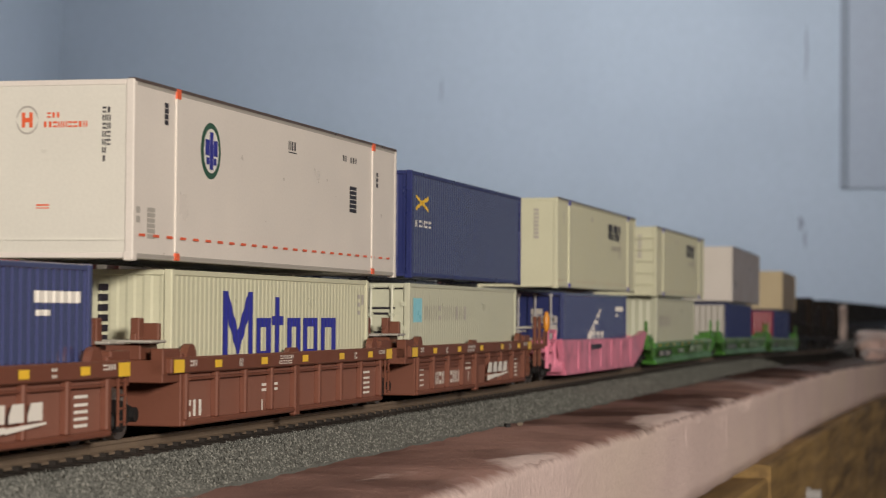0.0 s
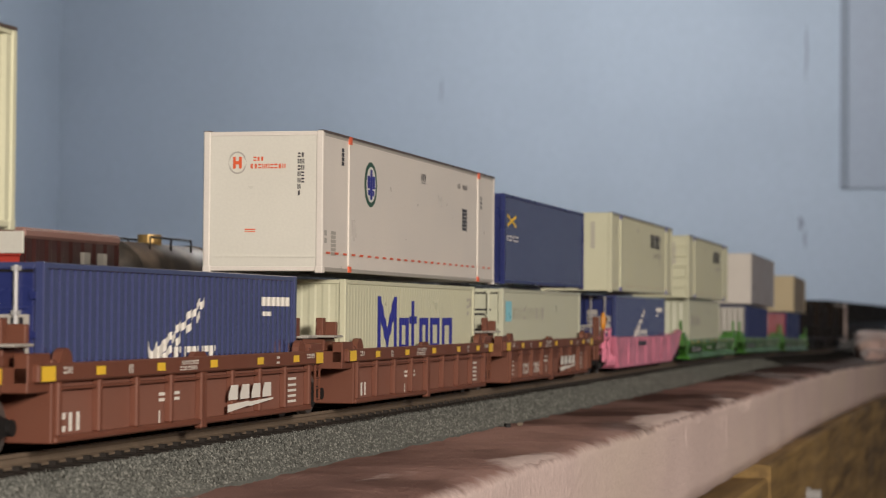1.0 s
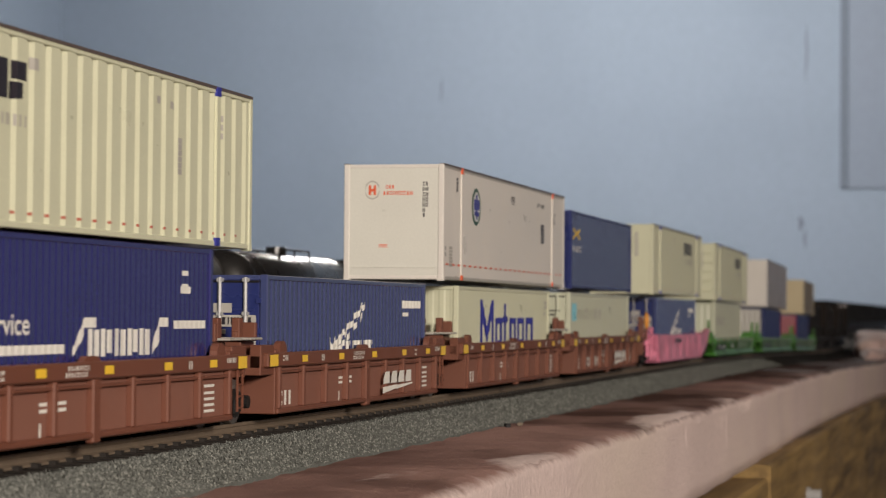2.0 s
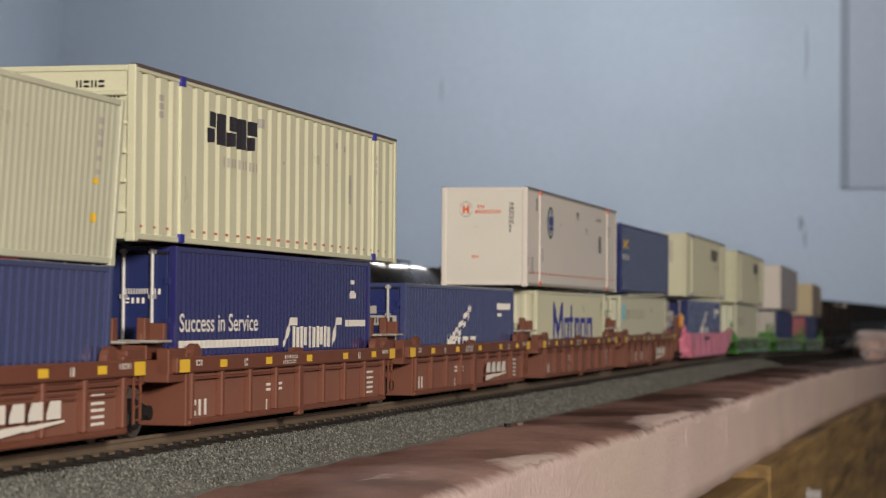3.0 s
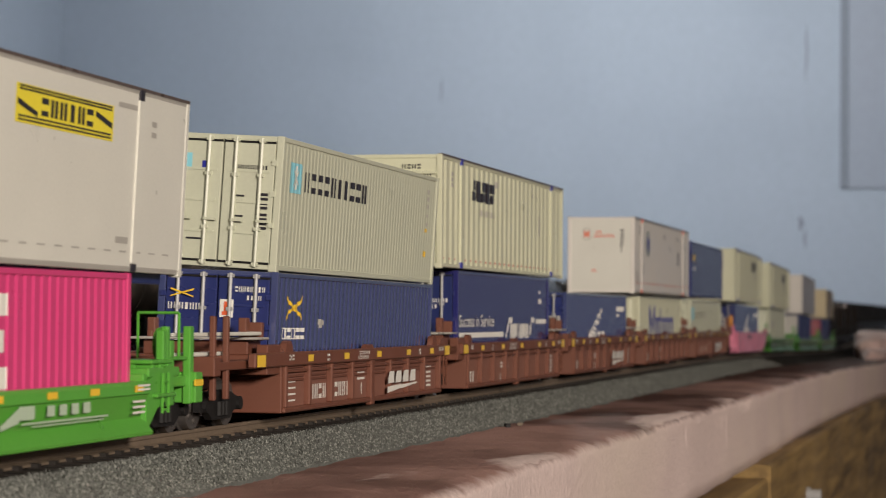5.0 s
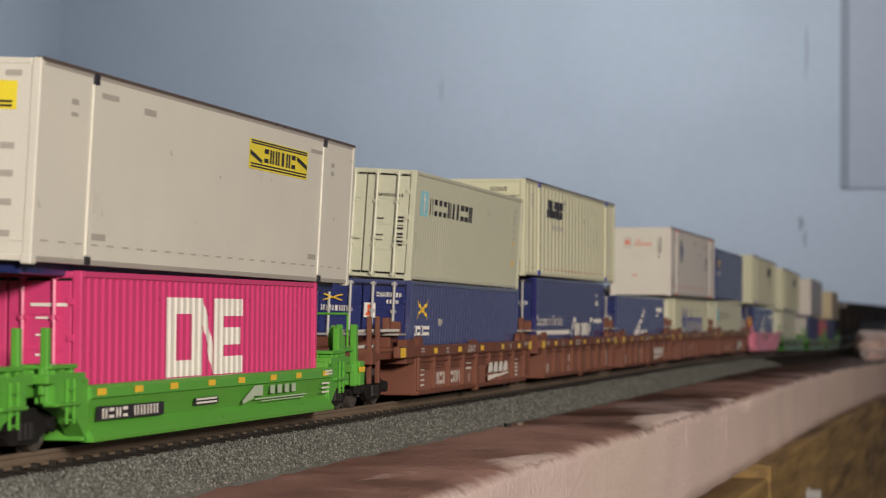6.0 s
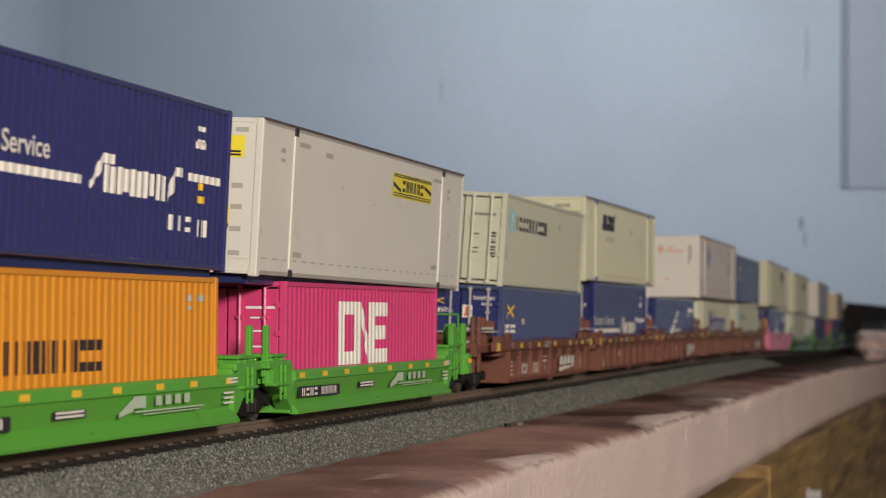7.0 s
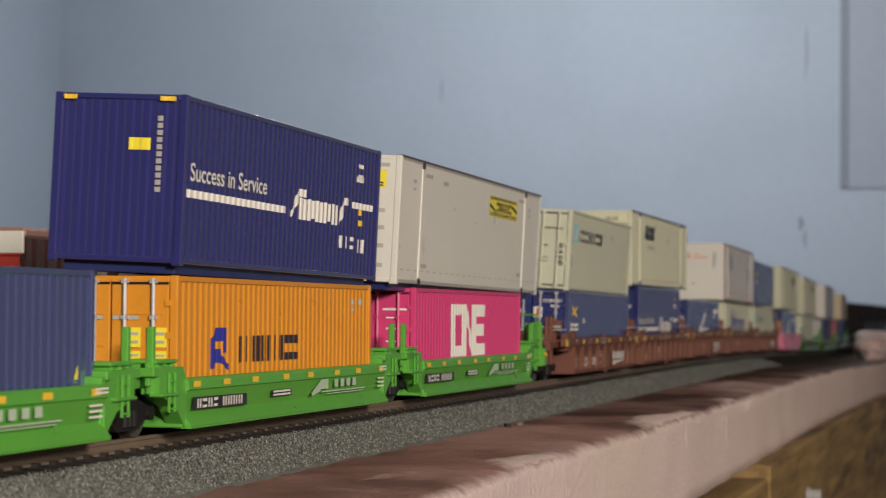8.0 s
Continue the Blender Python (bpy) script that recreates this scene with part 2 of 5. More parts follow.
def room():
    bm = bmesh.new()
    box(bm, XE, XE + 0.1, YR - 0.1, YL + 0.1, 0, CEIL)
    east = solid("wall_east", bm, WALL, "smooth wall painted pale grey blue", "wall")
    for y, z0, z1, w, seed in ((0.358, 0.255, 0.300, 0.010, 1.0), (0.347, 0.205, 0.262, 0.005, 2.0), (0.345, 0.66, 0.83, 0.004, 3.0), (1.375, 0.62, 0.70, 0.003, 5.0)):
        bm = bmesh.new()
        pts = []
        for side in (-1, 1):
            for i in range(13)[::-side]:
                k = i / 12
                half = w * math.sin(math.pi * min(max(k, 0.04), 0.96)) * (0.6 + 0.8 * abs(noise.noise((k * 7, seed, side))))
                pts.append((y + side * half + 0.006 * noise.noise((k * 3, seed, 0.0)), ZR + z0 + (z1 - z0) * k))
        prism(bm, pts, XE - 0.0008, XE)
        part("scuff", bm, STRIP, east, "small grey scuff in the wall paint")
    bm = bmesh.new()
    box(bm, XB, XE, YL, YL + 0.1, 0, CEIL)
    solid("wall_north", bm, WALL, "smooth wall painted pale grey blue", "wall")
    bm = bmesh.new()
    box(bm, XB, XE, YR - 0.1, YR, 0, CEIL)
    solid("wall_south", bm, UNSEEN_WALL, "unseen closing wall, dark brown to cut bounced light", "wall")
    bm = bmesh.new()
    box(bm, XB - 0.1, XB, YR - 0.1, YL + 0.1, 0, CEIL)
    solid("wall_west", bm, UNSEEN_WALL, "unseen closing wall, dark brown to cut bounced light", "wall")
    bm = bmesh.new()
    box(bm, XB - 0.1, XE + 0.1, YR - 0.1, YL + 0.1, -0.1, 0)
    solid("floor", bm, FLOORMAT, "dark brown floor of the train room", "floor")
    bm = bmesh.new()
    box(bm, XB - 0.1, XE + 0.1, YR - 0.1, YL + 0.1, CEIL, CEIL + 0.1)
    solid("ceiling", bm, CEILPAINT, "unseen plain ceiling, dull grey to cut bounced light", "ceiling")


room()


# ---- layout shelf ----
EDGE = -0.070
FOAM_X0, FOAM_X1 = -0.6, 6.15


def foam_board():
    t = thing("foam_board", "pink foam board with a brown painted top, carrying the tracks", "foam board")
    top, bottom = ZR + BED, ZR + BED - 0.0298
    # front strip with a worn, uneven edge
    bm = bmesh.new()
    xs, x = [], FOAM_X0
    while x < FOAM_X1:
        xs.append(x)
        x += 0.02 if x < 0.25 else 0.0011 * max(1.0, (x / 0.75) ** 1.8)
    xs += [at + d for at in (0.846, 0.831, 0.735, 0.962) for d in (-0.0008, -0.0004, 0.0, 0.0004, 0.0008)] + [FOAM_X1]
    xs.sort()
    prof = [(0.33, 0), (0.02, 0), (-0.025, 0), (-0.034, 0), (-0.040, 0), (-0.046, 0), (-0.051, 0), (-0.0555, -0.0001), (-0.0595, -0.0002), (-0.0630, -0.0003), (-0.0657, -0.0005), (-0.0678, -0.0008), (-0.0692, -0.0014), (EDGE, -0.0024), (EDGE - 0.0001, -0.0038), (EDGE, -0.0056), (EDGE, -0.0080), (EDGE, -0.011), (EDGE, -0.015), (EDGE, -0.020), (EDGE, -0.025), (EDGE, -0.0298), (0.33, -0.0298)]
    PAINT = (1, 1, 1, 1, 1, 1, 0.98, 0.94, 0.88, 0.80, 0.70, 0.58, 0.46, 0.34, 0.20, 0.05, -0.1, -0.2, -0.3, -0.3, -0.3, -0.3, -0.3)
    rows = []
    coat = bm.verts.layers.float.new("paint")
    far_dark = bm.verts.layers.float.new("far_dark")
    for x in xs:
        row = []
        nick = max(0.0, noise.noise((x * 17, 5.0, 1.0)) - 0.15) * 0.004
        for j, (y, z) in enumerate(prof):
            coarse = noise.noise((x * 26, y * 60, z * 60 + 3.1)) * 0.0009
            mid = noise.noise((x * 110, y * 190, z * 170 + 9.0)) * 0.00055
            fine = noise.noise((x * 380, y * 560, z * 460 + 4.0)) * 0.00028
            flat = 3 <= j <= 11
            lip = 8 <= j <= 15
            dz = coarse * 0.5 + mid + fine if flat or lip else 0.0
            calm = 0.12 if j >= 15 else 1.0
            dy = coarse + (mid + fine) * 0.7 * calm if 8 <= j < 22 else 0.0
            if 9 <= j <= 14:
                dz -= nick * 0.6
                dy += nick
            for at, z0, z1 in ((0.846, -0.017, -0.003), (0.831, -0.010, -0.004), (0.735, -0.009, -0.004), (0.962, -0.013, -0.0115)):
                if z0 < z < z1 and abs(x - at) < 0.0008:
                    dy += 0.0014 * (1 - abs(x - at) / 0.0008)
            v = bm.verts.new((x, y + dy, top + z + dz + sag(x)))
            bare = max(0.0, noise.noise((x * 13, y * 60, 7.7)) - 0.05) * 1.1 * min(max((1.05 - x) / 0.3, 0.0), 1.0) if 6 <= j <= 11 else 0.0
            v[coat] = PAINT[j] - bare
            v[far_dark] = 0.5 * min(max((x - 1.0 + (y + 0.04) * 8) / 0.5, 0.0), 1.0)
            row.append(v)
        rows.append(row)
    n = len(prof)
    for a, b in zip(rows, rows[1:]):
        for j in range(n):
            f = bm.faces.new((a[j], a[(j + 1) % n], b[(j + 1) % n], b[j]))
            f.smooth = True
    bm.faces.new(rows[0][::-1])
    bm.faces.new(rows[-1])
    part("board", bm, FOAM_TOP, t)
    return t


foam_board()


def swept(bm, x0, x1, y0, y1, z0, z1, step=0.08):
    """A board along x that follows the shelf's sag."""
    n = max(1, round((x1 - x0) / step))
    rows = []
    for i in range(n + 1):
        x = x0 + (x1 - x0) * i / n
        c = 0.0012
        pts = ((y0, z0), (y1, z0), (y1, z1), (y0 + c, z1), (y0, z1 - c))
        rows.append([bm.verts.new((x, y, z + sag(x))) for y, z in pts])
    for p, q in zip(rows, rows[1:]):
        for j in range(5):
            bm.faces.new((p[j], p[(j + 1) % 5], q[(j + 1) % 5], q[j]))
    bm.faces.new(rows[0][::-1])
    bm.faces.new(rows[-1])


def bench():
    t = thing("shelf_frame", "golden pine boards framing the shelf under the foam", "shelf")
    top = ZR + BED - 0.0302
    for x0, x1, y, dz in ((-0.55, 0.938, EDGE - 0.0066, -0.0050), (0.940, 6.1, EDGE - 0.0075, 0.0004)):
        bm = bmesh.new()
        swept(bm, x0, x1, y, y + 0.018, top - 0.085, top + dz)
        part("fascia_board", bm, WOOD, t)
    bm = bmesh.new()
    swept(bm, -0.5, 6.05, 0.0, 0.3, top - 0.03, top - 0.0003)
    part("deck_board", bm, WOOD, t)
    for x in (-0.3, 1.4, 3.1, 5.9):
        for y in (-0.02, 0.26):
            bm = bmesh.new()
            box(bm, x - 0.022, x + 0.022, y - 0.022, y + 0.022, 0, top - 0.0301 + sag(x))
            part("leg", bm, WOOD, t)
    return t


bench()


def roadbed(lat, name, label):
    bm = bmesh.new()
    prof = [(-0.0330, BED - 0.002), (-0.0320, BED + 0.0006), (-0.0195, -0.0032), (-0.0160, -0.0029), (0.0160, -0.0029), (0.0195, -0.0032), (0.0320, BED + 0.0006), (0.0330, BED - 0.002)]
    rows = []
    s = -0.5
    while s < (4.6 if lat == 0 else 6.1):
        row = []
        for y, z in prof:
            x, yy, zz, h, p = (way if lat == 0 else back_way)(s, y + lat)
            w = noise.noise((s * 55, y * 90, lat)) * 0.0004
            row.append(bm.verts.new((x, yy, ZR + z + zz + w)))
        rows.append(row)
        s += 0.012
    for a, b in zip(rows, rows[1:]):
        for j in range(len(prof) - 1):
            f = bm.faces.new((a[j], a[j + 1], b[j + 1], b[j]))
            f.smooth = True
    # shade under the train is put into the bed's colour; darker far off too
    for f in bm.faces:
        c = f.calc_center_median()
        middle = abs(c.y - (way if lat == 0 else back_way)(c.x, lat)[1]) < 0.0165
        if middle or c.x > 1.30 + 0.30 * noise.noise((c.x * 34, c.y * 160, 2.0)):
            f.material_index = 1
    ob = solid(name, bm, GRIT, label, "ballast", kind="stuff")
    ob.data.materials.append(DARK_BED)
    return ob


roadbed(0.0, "ballast", "fine grey ballast bed under the running track")
roadbed(0.12, "ballast", "fine grey ballast bed under the parked cars")


def stones():
    """Loose grains on the near shoulder and between the ties."""
    rng = np.random.default_rng(3)
    n = 70000
    s = 0.28 + 1.25 * rng.random(n) ** 1.75
    y = -0.0322 + 0.0185 * rng.random(n)
    z = np.where(y < -0.0195, BED + 0.0006 + (y + 0.0320) / 0.0125 * (-0.0032 - BED - 0.0006), -0.0031)
    r = 0.00014 + 0.00020 * rng.random(n)
    d = np.maximum(s - BEND_AT, 0.0)
    x = s
    yy = y + BEND * d * d / 2
    k = np.clip((x - DIP_AT) / (DIP_END - DIP_AT), 0, 1)
    c = np.stack([x, yy, ZR + z - DIP * k * k * (3 - 2 * k) + 0.0001], 1)
    base = np.array([(1, 0, 0), (-1, 0, 0), (0, 1, 0), (0, -1, 0), (0, 0, 1), (0, 0, -1)], float)
    v = base[None] * (0.6 + 0.8 * rng.random((n, 6, 1))) + 0.35 * (rng.random((n, 6, 3)) - 0.5)
    v = v * r[:, None, None] + c[:, None, :]
    f = np.array([(0, 2, 4), (2, 1, 4), (1, 3, 4), (3, 0, 4), (2, 0, 5), (1, 2, 5), (3, 1, 5), (0, 3, 5)])
    faces = (f[None] + 6 * np.arange(n)[:, None, None]).reshape(-1, 3)
    me = bpy.data.meshes.new("ballast_stones")
    me.from_pydata(v.reshape(-1, 3).tolist(), [], faces.tolist())
    me.materials.append(STONES)
    tagged(new("ballast_stones", me), "loose grey ballast grains along the track", "ballast", kind="stuff")


stones()


def track(lat, label):
    t = thing("track", label, "track", kind="structure")
    rail = [(-0.0011, -0.0025), (0.0011, -0.0025), (0.0011, -0.0021), (0.0003, -0.0017), (0.0003, -0.0009), (0.00055, -0.0006), (0.00055, 0.0), (-0.00055, 0.0), (-0.00055, -0.0006), (-0.0003, -0.0009), (-0.0003, -0.0017), (-0.0011, -0.0021)]
    for side in (-1, 1):
        bm = bmesh.new()
        rows = []
        s = -0.55
        while s < (4.7 if lat == 0 else 6.1):
            row = []
            for y, z in rail:
                x, yy, zz, h, p = (way if lat == 0 else back_way)(s, lat + side * 0.0088 + y)
                row.append(bm.verts.new((x, yy, ZR + z + zz)))
            rows.append(row)
            s += 0.03
        for a, b in zip(rows, rows[1:]):
            for j in range(len(rail)):
                bm.faces.new((a[j], a[(j + 1) % 12], b[(j + 1) % 12], b[j]))
        part("rail", bm, RAIL, t)
    bm = bmesh.new()
    box(bm, -0.00155, 0.00155, -0.0152, 0.0152, -0.0043, -0.0026, 0.0002)
    for side in (-1, 1):
        for q in (-1, 1):
            box(bm, -0.0008, 0.0008, side * 0.0088 + q * 0.0016 - 0.0007, side * 0.0088 + q * 0.0016 + 0.0007, -0.0026, -0.0019)
    tie = mesh_of("tie", bm, TIE)
    if lat == 0:
        for i in range(280):
            s = 0.22 + i * 0.0075
            x, y, z, h, p = way(s, lat)
            share("tie", tie, t, pose(x, y, ZR + z, 0, p, h + random.uniform(-0.8, 0.8)))
    bm = bmesh.new()
    lo, hi = (2.33, 4.6) if lat == 0 else (0.2, 6.0)
    s = lo
    while s < hi:
        x, y, z, h, p = (way if lat == 0 else back_way)(s, lat)
        box(bm, x - 0.0015, x + 0.0015, y - 0.0152, y + 0.0152, ZR - 0.0043 + z, ZR - 0.0026 + z)
        s += 0.015
    ob = part("far_ties", bm, TIE, t)
    ob["kind"] = "stuff"
    return t


track(0.0, "model railway track with brown rails on black ties")
track(0.12, "second model track behind, holding parked cars")

MOVERS = []     # thing, place along the line at the start, height, sideways, lean, nose down
AXLES = []
SPEED, SLOW = 0.11918, -0.000245


def moving(ob, s, up=0.0, lat=0.0, lean=0.0, nose=0.0):
    MOVERS.append((ob, s, up, lat, lean, nose))
    return ob


# ---- containers ----
class Skin:
    """The outer face of a side: smooth, or with trapezoid corrugations."""

    def __init__(self, x0, x1, pitch=0.0, depth=0.0, duty=0.5):
        self.x0, self.x1, self.depth = x0, x1, depth
        self.pts = [(x0, 0.0)]
        if pitch:
            n = max(1, round((x1 - x0) / pitch))
            p = (x1 - x0) / n
            s = p * 0.16
            for i in range(n):
                a = x0 + i * p
                w = p * duty / 2
                c = a + p / 2
                self.pts += [(c - w - s / 2, 0.0), (c - w + s / 2, depth), (c + w - s / 2, depth), (c + w + s / 2, 0.0)]
        self.pts.append((x1, 0.0))

    def at(self, x):
        for (a, p), (b, q) in zip(self.pts, self.pts[1:]):
            if a <= x <= b:
                return p + (q - p) * (x - a) / (b - a) if b > a else p
        return 0.0

    def cuts(self, a, b):
        return [a] + [x for x, _ in self.pts if a + 1e-6 < x < b - 1e-6] + [b]


def side_mesh(skin, z0, z1, thick=0.0008):
    bm = bmesh.new()
    o = [(x, d) for x, d in skin.pts]
    fr = [(bm.verts.new((x, d, z0)), bm.verts.new((x, d, z1))) for x, d in o]
    for a, b in zip(fr, fr[1:]):
        bm.faces.new((a[0], b[0], b[1], a[1]))
    bk = [(bm.verts.new((x, thick + skin.depth, z0)), bm.verts.new((x, thick + skin.depth, z1))) for x in (skin.x0, skin.x1)]
    bm.faces.new((bk[0][0], bk[0][1], bk[1][1], bk[1][0]))
    bm.faces.new((fr[0][0], fr[0][1], bk[0][1], bk[0][0]))
    bm.faces.new((fr[-1][0], bk[1][0], bk[1][1], fr[-1][1]))
    return bm


def marks(parent, name, quads, mat, skin, y, label="", out=0.00007, place=None):
    """Painted shapes that lie on the skin: each (x0, x1, z0, z1) or (x0, x1, z0a, z1a, z0b, z1b)."""
    bm = bmesh.new()
    for q in quads:
        x0, x1, za, zb = q[:4]
        zc, zd = q[4:] if len(q) == 6 else (za, zb)
        cs = skin.cuts(x0, x1)
        prev = None
        for x in cs:
            k = (x - x0) / (x1 - x0)
            d = y + skin.at(x) - out
            v = (bm.verts.new((x, d, za + (zc - za) * k)), bm.verts.new((x, d, zb + (zd - zb) * k)))
            if prev:
                bm.faces.new((prev[0], v[0], v[1], prev[1]))
            prev = v
    ob = part(name, bm, mat, parent, label)
    if len(quads) > 1 and (name in ("lettering", "stencil", "reflector") or len(quads) > 5):
        ob["kind"] = "stuff"
    if place is not None:
        ob.matrix_basis = place
    return ob


def glyphs(x0, z0, h, w, n, seed, gap=0.28, bold=0.3):
    """Plain bars that stand for a line of n unreadable signs."""
    r = random.Random(seed)
    out = []
    for i in range(n):
        a = x0 + i * w
        b = a + w * (1 - gap)
        t = (b - a) * bold
        k = r.random()
        if k < 0.45:
            out += [(a, a + t, z0, z0 + h), (b - t, b, z0, z0 + h)]
        elif k < 0.7:
            out += [(a, b, z0, z0 + h * 0.3), (a, b, z0 + h * 0.66, z0 + h)]
        else:
            out += [(a + t * 0.5, b - t * 0.5, z0, z0 + h)]
    return out


def column(x, z1, h, w, n, step):
    return [(x, x + w, z1 - i * step - h, z1 - i * step) for i in range(n)]


def disc(cx, cz, r, sx=1.0, n=18, inner=0.0):
    q = []
    for i in range(n):
        a, b = -1 + 2 * i / n, -1 + 2 * (i + 1) / n
        f = lambda t, rr=1.0: math.sqrt(max(rr * rr - t * t, 0))
        x0, x1 = cx + a * r * sx, cx + b * r * sx
        if inner:
            ia, ib = f(a, inner), f(b, inner)
            q.append((x0, x1, cz + ia * r, cz + f(a) * r, cz + ib * r, cz + f(b) * r))
            q.append((x0, x1, cz - f(a) * r, cz - ia * r, cz - f(b) * r, cz - ib * r))
        else:
            q.append((x0, x1, cz - f(a) * r, cz + f(a) * r, cz - f(b) * r, cz + f(b) * r))
    return q


def container(label, L, W, H, mat, style="box40", end="doors", endmat=None, rodmat=None, name="shipping_container", trim=None, railmat=None):
    """A container with its frame, sides, roof and ends. x runs along it, its floor is at z 0, -x is the end that the camera sees."""
    t = thing(name, label, "container", "containers on the train")
    endmat, rodmat, trim, railmat = endmat or mat, rodmat or ROD, trim or mat, railmat or mat
    post = 0.0017
    rail_h = 0.0011
    skins = {"box40": (0.0033, 0.0003, 0.5), "fine": (0.0026, 0.00012, 0.5), "ribs": (0.0068, 0.0005, 0.30), "smooth": (0.0, 0.0, 0.5)}[style]
    inset = 0.0003 if style != "smooth" else 0.00012
    skin = Skin(-L / 2 + post, L / 2 - post, *skins)
    me = mesh_of("side_panel", side_mesh(skin, rail_h, H - rail_h), mat)
    share("side_panel", me, t, pose(0, -W / 2 + inset, 0))
    share("side_panel", me, t, pose(0, W / 2 - inset, 0, 0, 0, 180))
    bm = bmesh.new()
    box(bm, -post / 2, post / 2, -post / 2, post / 2, 0, H, 0.0002)
    me = mesh_of("corner_post", bm, trim)
    for sx in (-1, 1):
        for sy in (-1, 1):
            share("corner_post", me, t, pose(sx * (L / 2 - post / 2), sy * (W / 2 - post / 2), 0))
    bm = bmesh.new()
    box(bm, -L / 2 + post, L / 2 - post, -0.0007, 0.0007, 0, rail_h, 0.00015)
    if style in ("smooth",):
        box(bm, -L / 2 + post, L / 2 - post, -0.0008, 0.0, rail_h * 0.55, rail_h * 0.75)
    me = mesh_of("side_rail", bm, railmat)
    for sy in (-1, 1):
        for z in (0.0001, H - rail_h - 0.0001):
            share("side_rail", me, t, pose(0, sy * (W / 2 - 0.0008), z))
    bm = bmesh.new()
    box(bm, -0.0007, 0.0007, -W / 2 + post, W / 2 - post, 0, rail_h, 0.00015)
    me = mesh_of("end_rail", bm, trim)
    for sx in (-1, 1):
        for z in (0.0001, H - rail_h - 0.0001):
            share("end_rail", me, t, pose(sx * (L / 2 - 0.0008), 0, z))
    bm = bmesh.new()
    box(bm, -L / 2 + 0.001, L / 2 - 0.001, -W / 2 + 0.001, W / 2 - 0.001, H - 0.0012, H - 0.0004)
    part("roof", bm, mat, t)
    if name == "long_container":
        for sy in (-1, 1):
            bm = bmesh.new()
            box(bm, -L / 2 + 0.0004, L / 2 - 0.0004, sy * (W / 2 - 0.0006) - 0.0007, sy * (W / 2 - 0.0006) + 0.0007, H - 0.0004, H + 0.0002)
            part("roof_edge", bm, ROOFEDGE, t, "thin dark brown roof edge")
    bm = bmesh.new()
    box(bm, -L / 2 + 0.001, L / 2 - 0.001, -W / 2 + 0.001, W / 2 - 0.001, 0.0004, 0.0012)
    part("floor_pan", bm, mat, t)
    bm = bmesh.new()
    box(bm, -0.0011, 0.0011, -0.001, 0.001, -0.00035, 0.0014, 0.0002)
    me = mesh_of("corner_casting", bm, trim)
    for sx in (-1, 1):
        for sy in (-1, 1):
            share("corner_casting", me, t, pose(sx * (L / 2 - 0.00105), sy * (W / 2 - 0.00095), 0))
    # far end: plain corrugated panel
    es = Skin(-W / 2 + post, W / 2 - post, 0.0035, 0.00014)
    me = mesh_of("end_panel", side_mesh(es, rail_h, H - rail_h), endmat)
    share("end_panel", me, t, pose(L / 2 - 0.0004, 0, 0, 0, 0, 90))
    near = pose(-L / 2 + 0.0004, 0, 0, 0, 0, -90)
    if end == "corrugated":
        share("end_panel", me, t, near)
    elif end == "smooth":
        es = Skin(-W / 2 + post, W / 2 - post)
        share("end_panel", mesh_of("end_panel", side_mesh(es, rail_h, H - rail_h), endmat), t, pose(-L / 2 + 0.0002, 0, 0, 0, 0, -90))
        near = pose(-L / 2 + 0.0002, 0, 0, 0, 0, -90)
        bm = bmesh.new()
        box(bm, -W / 2 + post, W / 2 - post, -0.0002, 0.0006, 0.0034, 0.0037)
        part("end_ledge", bm, endmat, t).matrix_basis = near
    elif end == "ribs":
        es = Skin(-W / 2 + post, W / 2 - post)
        share("end_panel", mesh_of("end_panel", side_mesh(es, rail_h, H - rail_h), endmat), t, near)
        bm = bmesh.new()
        box(bm, -W / 2 + post, W / 2 - post, -0.0009, 0.0003, -0.0004, 0.0004, 0.0002)
        me = mesh_of("end_rib", bm, endmat)
        for k in range(1, 6):
            share("end_rib", me, t, near @ pose(0, 0, H * k / 6))
    else:
        es = Skin(-W / 2 + post, W / 2 - post)
        bm = bmesh.new()
        dw = W / 2 - post - 0.0004
        box(bm, -dw / 2, dw / 2, -0.0003, 0.0006, rail_h, H - rail_h, 0.00015)
        me = mesh_of("door", bm, endmat)
        bm = bmesh.new()
        box(bm, -dw / 2 + 0.001, dw / 2 - 0.001, -0.0005, -0.0002, -0.00025, 0.00025)
        ridge = mesh_of("door_ridge", bm, endmat)
        bm = bmesh.new()
        box(bm, -0.0009, 0.0003, -0.0007, -0.0001, -0.0006, 0.0006)
        hinge = mesh_of("hinge", bm, endmat)
        bm = bmesh.new()
        rod(bm, (0, -0.0009, 0.0006), (0, -0.0009, H - 0.0006), 0.0004, 6)
        for z in (0.0012, H * 0.3, H * 0.7, H - 0.0012):
            box(bm, -0.0007, 0.0007, -0.0012, -0.0002, z - 0.0004, z + 0.0004)
        box(bm, -0.0004, 0.0026, -0.0014, -0.0009, H * 0.36 - 0.0003, H * 0.36 + 0.0003)
        rm = mesh_of("lock_rod", bm, rodmat)
        # black strips draw the shadow lines along the top and bottom rails
        bm = bmesh.new()
        box(bm, -dw / 2, dw / 2, -0.00042, -0.0002, 0, 0.0005)
        shade_line = mesh_of("door_shade_line", bm, BLACK)
